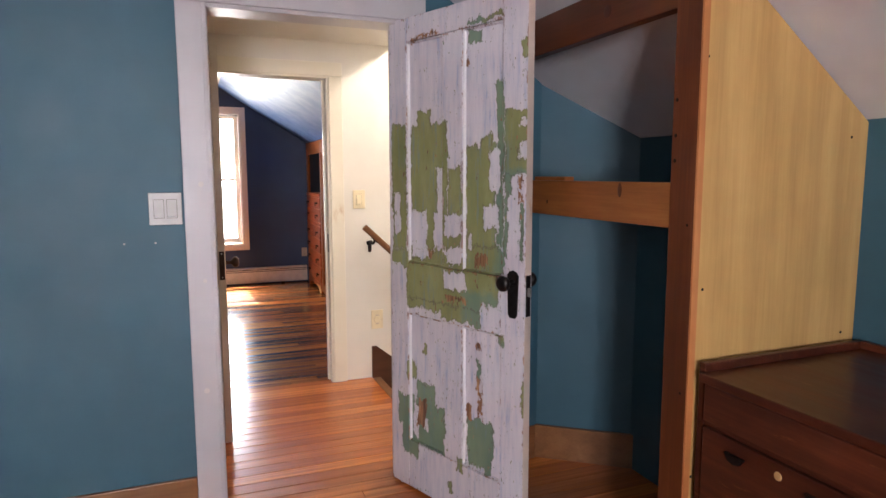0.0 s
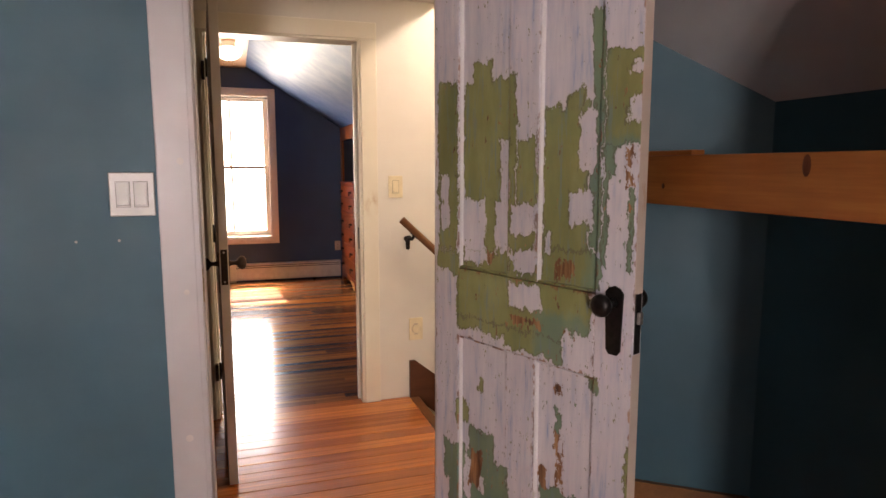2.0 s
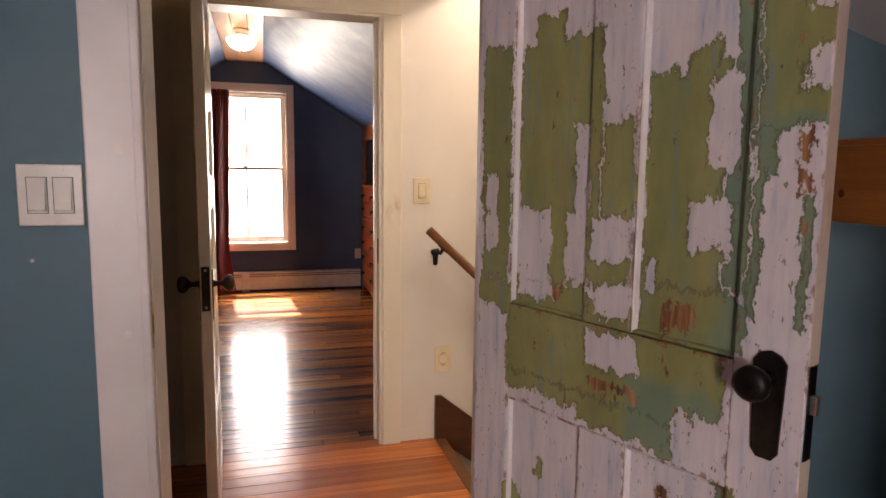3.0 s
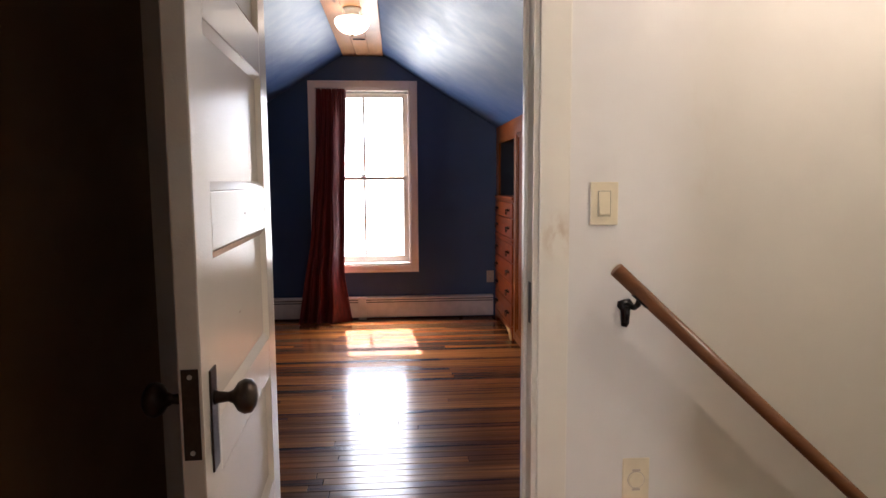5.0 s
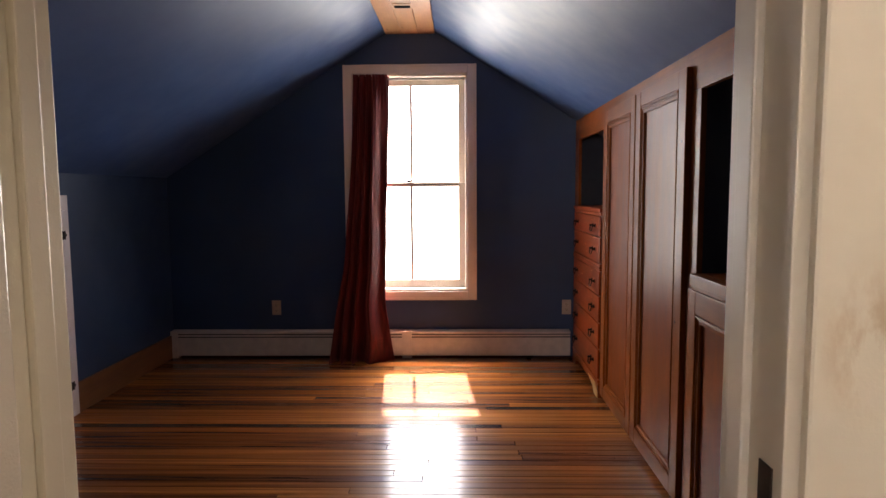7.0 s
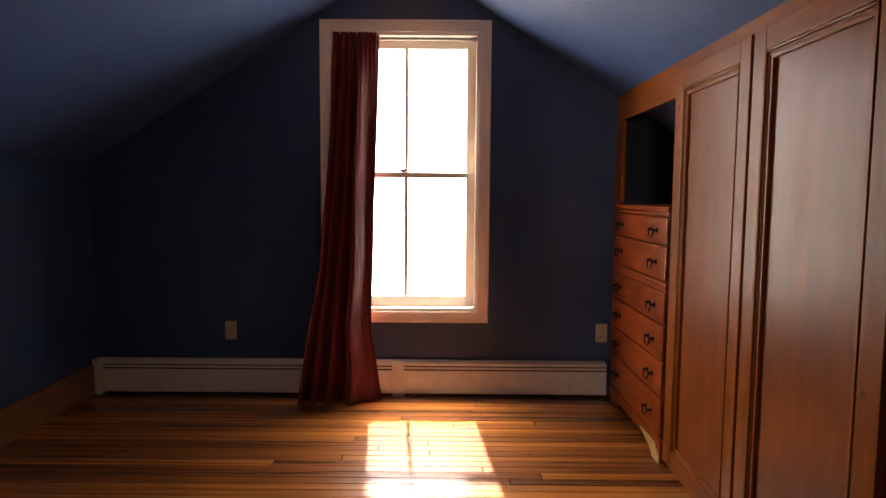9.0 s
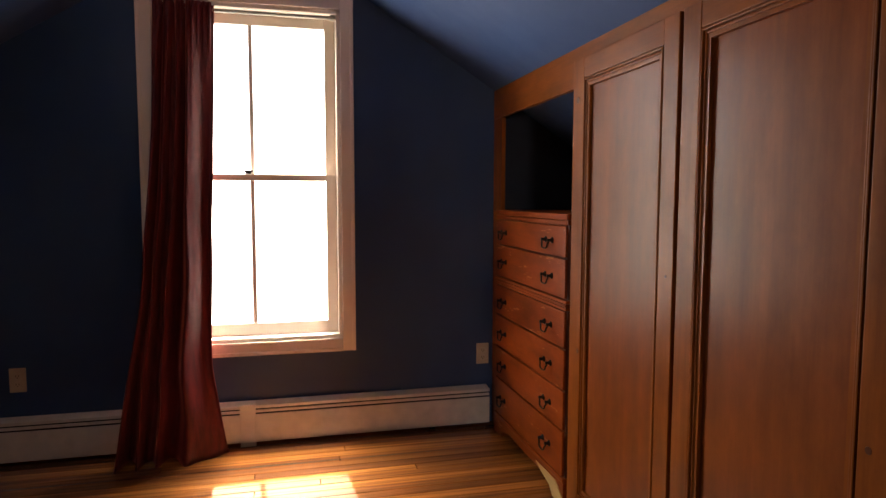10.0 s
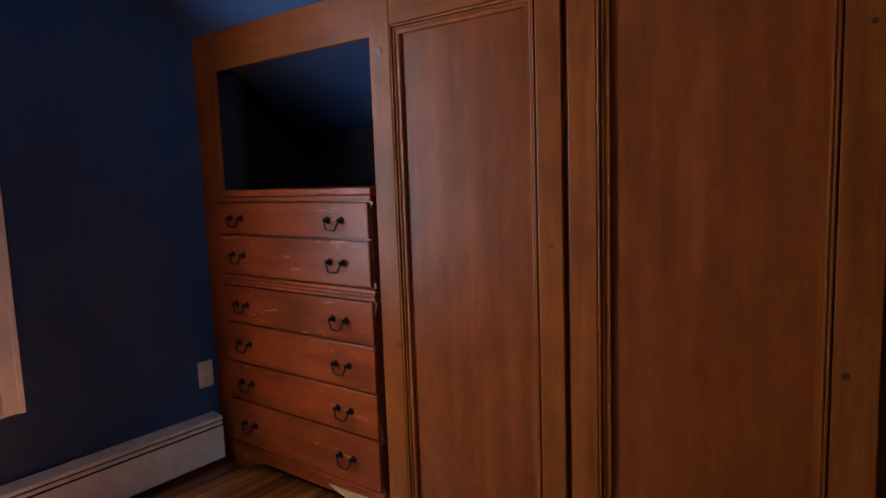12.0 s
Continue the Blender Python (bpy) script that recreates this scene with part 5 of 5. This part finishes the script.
# ---- chest of drawers set into the wardrobe ----
def chest():
    t = thing("chest_of_drawers", "worn red mahogany chest of six drawers with dark bail handles", "chest of drawers")
    y0, y1, xf, xb, zt = 7.285, 8.146, 1.542, 2.02, 1.172
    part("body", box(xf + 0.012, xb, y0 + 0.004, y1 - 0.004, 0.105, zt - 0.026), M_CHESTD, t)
    part("top", box(xf - 0.014, xb, y0 - 0.016, y1, zt - 0.025, zt, 0.006), M_CHEST, t, "worn moulded top edge")
    part("top_moulding", box(xf - 0.006, xb, y0 - 0.008, y1, zt - 0.046, zt - 0.0255, 0.006), M_CHEST, t)
    # waist moulding in three reeds
    for k in range(3):
        part("waist_reed", box(xf - 0.010 - 0.002 * (k == 1), xf + 0.02, y0 - 0.012, y1, 0.790 + k * 0.0135, 0.803 + k * 0.0135, 0.004), M_CHEST, t)
    part("base_moulding", box(xf - 0.012, xf + 0.02, y0 - 0.012, y1, 0.092, 0.110, 0.006), M_CHEST, t)
    # bracket base with a pale foot
    pts = [(y0 - 0.010, 0.0), (y0 + 0.10, 0.0), (y0 + 0.13, 0.030), (y0 + 0.22, 0.052), (y1 - 0.22, 0.052), (y1 - 0.13, 0.030), (y1 - 0.10, 0.0), (y1, 0.0), (y1, 0.0915), (y0 - 0.010, 0.0915)]
    part("base_apron", prism(bmesh.new(), pts, "x", xf - 0.008, xf + 0.014), M_CHEST, t)
    pts = [(y0 - 0.008, 0.0), (y0 + 0.085, 0.0), (y0 + 0.12, 0.034), (y0 + 0.21, 0.054), (y0 + 0.27, 0.075), (y0 + 0.06, 0.078), (y0 - 0.008, 0.030)]
    part("bracket_foot", prism(bmesh.new(), pts, "x", xf - 0.0125, xf - 0.0082), M_FOOT, t, "pale worn bracket foot")
    # corner pilasters with scooped ends
    for a, b in ((0.114, 0.298), (0.305, 0.786), (0.834, 1.124)):
        bm = bmesh.new()
        n = 26
        prev = None
        for i in range(n + 1):
            z = a + (b - a) * i / n
            e = min(i, n - i) / n
            s = 0.016 * min(1, max(0, (e - 0.02) / 0.10)) ** 0.7
            ring = [bm.verts.new(p) for p in ((xf + 0.001, y0 + 0.004, z), (xf + 0.001 + s * 0.2, y0 - 0.012 + s, z), (xf + 0.02 + s * 0.3, y0 - 0.014 + s * 0.5, z), (xf + 0.05, y0 - 0.014, z), (xf + 0.05, y0 + 0.004, z))]
            if prev:
                for k in range(5):
                    bm.faces.new((prev[k], prev[(k + 1) % 5], ring[(k + 1) % 5], ring[k]))
            else:
                bm.faces.new(ring)
            prev = ring
        bm.faces.new(prev)
        bmesh.ops.recalc_face_normals(bm, faces=bm.faces)
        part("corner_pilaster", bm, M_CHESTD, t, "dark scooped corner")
    # one handle mesh for all
    bm = bmesh.new()
    for s in (-1, 1):
        lathe(bm, [(0.0135, 0), (0.0128, 0.003), (0.008, 0.005), (0.0055, 0.014), (0.0078, 0.018), (0.006, 0.022), (0.001, 0.023)], pose(0, s * 0.034, 0, 0, -90, 0), 18)
    pts = [(-0.016, 0.034, -0.001), (-0.018, 0.035, -0.010), (-0.020, 0.027, -0.018), (-0.021, 0.027, -0.026), (-0.022, 0.019, -0.033), (-0.022, 0.0, -0.035)]
    pts += [(x, -y, z) for x, y, z in pts[-2::-1]]
    tube(bm, pts, 0.0034, 8)
    hm = bpy.data.meshes.new("handle")
    bm.to_mesh(hm)
    bm.free()
    hm.materials.append(M_IRON)
    for p in hm.polygons:
        p.use_smooth = True
    for z0, z1 in ((0.998, 1.124), (0.834, 0.994), (0.635, 0.787), (0.467, 0.631), (0.303, 0.463), (0.112, 0.299)):
        d = part("drawer", box(xf - 0.008, xf + 0.0115, y0 + 0.006, y1 - 0.004, z0 + 0.002, z1 - 0.002, 0.004), M_CHEST, t)
        for y in (7.452, 8.018):
            h = new("handle", hm)
            h.parent = d
            h["label"] = "dark iron bail handle with round rosettes"
            h.location = (xf - 0.0082, y, (z0 + z1) / 2)


chest()


# ---- closet framing and plywood in the teal room ----
t = thing("closet_frame", "orange-brown stained stud closet frame with knots", "closet frame")
part("post", box(1.385, 1.4075, 1.184, 1.276, 0.0, 1.995, 0.002), M_POST, t, "upright board")
part("shelf_beam", box(1.387, 1.428, 1.2765, YA - 0.0005, 1.252, 1.378, 0.003), M_BEAM, t, "knotty level beam")
part("top_plate", box(1.387, 1.428, 1.2765, YA - 0.0005, 1.842, 1.975, 0.003), M_PLATE, t)
part("foot_plate", box(1.387, 1.428, 1.2765, YA - 0.02, 0.0, 0.038, 0.002), M_BEAM, t)
# thin strip that paints the post's front face as lit
part("edge_strip", box(1.3855, 1.4070, 1.1775, 1.1835, 0.0, 1.995, 0.001), M_POSTLIT, t, "narrow front face of the post, its lit tone painted in")
for y, z, r in ((1.262, 1.600, 0.0055), (1.262, 1.505, 0.0055), (1.262, 1.437, 0.0055), (1.205, 1.265, 0.004), (1.205, 0.80, 0.004)):
    part("bolt_hole", lathe(bmesh.new(), [(r, 0), (r * 0.8, 0.0008), (0.0004, 0.001)], pose(1.385, y, z, 0, -90, 0), 12), M_SLOT, t)
for y, z, r, dz in ((1.500, 1.352, 0.010, 2.2), (1.588, 1.905, 0.020, 1.0), (1.93, 1.30, 0.006, 1.2)):
    part("knot", lathe(bmesh.new(), [(r, 0), (r * 0.7, 0.0007), (0.0006, 0.001)], pose(1.387, y, z, 0, -90, 0) @ Matrix.Diagonal((dz, 1, 1, 1)), 16), M_DRESS, t, "dark knot")
part("cleat", box(1.430, 1.47, 1.88, 2.10, 1.366, 1.392, 0.003), M_BEAM, t)
bm = prism(bmesh.new(), [(1.4085, 0.0), (EX - 0.001, 0.0), (EX - 0.001, za(EX) - 0.008), (1.4085, za(1.4085) - 0.008)], "y", 1.203, 1.215)
t = thing("plywood_panel", "pale varnished plywood side panel of the closet, fixed with nails", "plywood panel")
part("sheet", bm, M_PLY, t)
for x, z in ((1.430, 1.707), (1.446, 1.087), (1.990, 1.509), (2.003, 0.915), (1.435, 0.55)):
    part("nail", lathe(bmesh.new(), [(0.0045, 0), (0.004, 0.001), (0.0004, 0.0012)], pose(x, 1.2028, z, 90), 10), M_SLOT, t)


# ---- dresser against the plywood ----
def dresser():
    t = thing("dresser", "dark walnut dresser with a gallery edge and missing hardware", "dresser")
    x0, x1, y0, y1, zt = 1.425, 2.045, 0.18, 1.178, 0.872
    part("carcass", box(x0 + 0.004, x1, y0, y1 - 0.022, 0.07, zt - 0.025), M_DRESS, t)
    part("top", box(x0 - 0.024, x1, y0, y1 - 0.022, zt - 0.0245, zt, 0.004), M_DRESS, t)
    part("side_panel", box(x0 - 0.002, x1, y1 - 0.0215, y1, 0.0, zt + 0.022, 0.004), M_DRESS, t)
    part("back_gallery", box(x1 - 0.018, x1 + 0.002, y0, y1 - 0.022, zt + 0.0005, zt + 0.024, 0.003), M_DRESS, t)
    for y in (y0, y1 - 0.06):
        part("foot", box(x0 + 0.01, x0 + 0.06, y, y + 0.035, 0.0, 0.0695, 0.004), M_DRESS, t)
    zs = ((0.742, 0.842), (0.50, 0.725), (0.285, 0.49), (0.08, 0.275))
    for i, (a, b) in enumerate(zs):
        d = part("drawer", box(x0 - 0.012, x0 + 0.0035, y0 + 0.02, y1 - 0.032, a, b, 0.004), M_DRESS, t)
        if i:
            z = b - 0.035
            for y in (1.03, 0.80, 0.4):
                pts = [(y - 0.03, z), (y + 0.03, z), (y + 0.018, z - 0.018), (y, z - 0.024), (y - 0.018, z - 0.018)]
                part("cup_handle", prism(bmesh.new(), pts, "x", x0 - 0.022, x0 - 0.0125), M_IRON, d, "black cup handle")
    bm = lathe(bmesh.new(), [(0.011, 0), (0.010, 0.002), (0.0005, 0.0025)], pose(x0 - 0.0122, 0.905, 0.693, 0, -90, 0), 14)
    part("worn_spot", bm, M_FOOT, t, "pale bare spot where a lock sat")


dresser()


# ---- floor boards ----
rnd = random.Random(5)


def strip(x0, x1, y0, y1, parent, mt):
    """One floor strip with eased edges."""
    e, zb, dz = 0.0020, -0.02, rnd.uniform(-0.0006, 0.0002)
    x0, x1, y0, y1 = x0 + 0.0009, x1 - 0.0009, y0 + 0.0009, y1 - 0.0009
    v = [(x0, y0, zb), (x1, y0, zb), (x1, y1, zb), (x0, y1, zb),
         (x0, y0, dz - e), (x1, y0, dz - e), (x1, y1, dz - e), (x0, y1, dz - e),
         (x0 + e, y0 + e, dz), (x1 - e, y0 + e, dz), (x1 - e, y1 - e, dz), (x0 + e, y1 - e, dz)]
    f = [(0, 3, 2, 1), (8, 9, 10, 11)]
    for a in (0, 4):
        for i in range(4):
            f.append((a + i, a + (i + 1) % 4, a + 4 + (i + 1) % 4, a + 4 + i))
    me = bpy.data.meshes.new("plank")
    me.from_pydata(v, [], f)
    me.materials.append(mt)
    ob = new("plank", me)
    ob.parent = parent
    return ob


def boards(name, label, x0, x1, y0, y1, w, lo, hi, mt):
    t = thing(name, label, "floor", None, "", "structure")
    n = round((y1 - y0) / w)
    w = (y1 - y0) / n
    for r in range(n):
        x = x0
        while x < x1 - 0.01:
            ln = rnd.uniform(lo, hi)
            xe = x1 if x1 - x - ln < 0.5 else x + ln
            strip(x, xe, y0 + r * w, y0 + (r + 1) * w, t, mt)
            x = xe


boards("floor_navy", "glossy varnished strip floor in mixed dark and light browns", KNL, FX + 0.03, 4.085, YB1, 0.058, 1.3, 2.9, M_FLOOR)
boards("floor_hall", "worn varnished orange-brown hall floor boards", -0.06, 1.27, 2.58, 4.085, 0.083, 1.4, 2.0, M_FLOORH)
boards("floor_teal", "worn varnished brown floor boards", -1.52, EX, 0.6, 2.58, 0.083, 1.6, 3.0, M_FLOORH)
bm = bmesh.new()
yy = YS
while yy < 0.59:
    bx(bm, -1.52, EX, yy, yy + 0.082, -0.02, -0.0005)
    yy += 0.0835
tagged(mesh_ob("floor_teal_rear", bm, M_FLOORH), "worn varnished brown floor boards", "floor", "", "stuff")
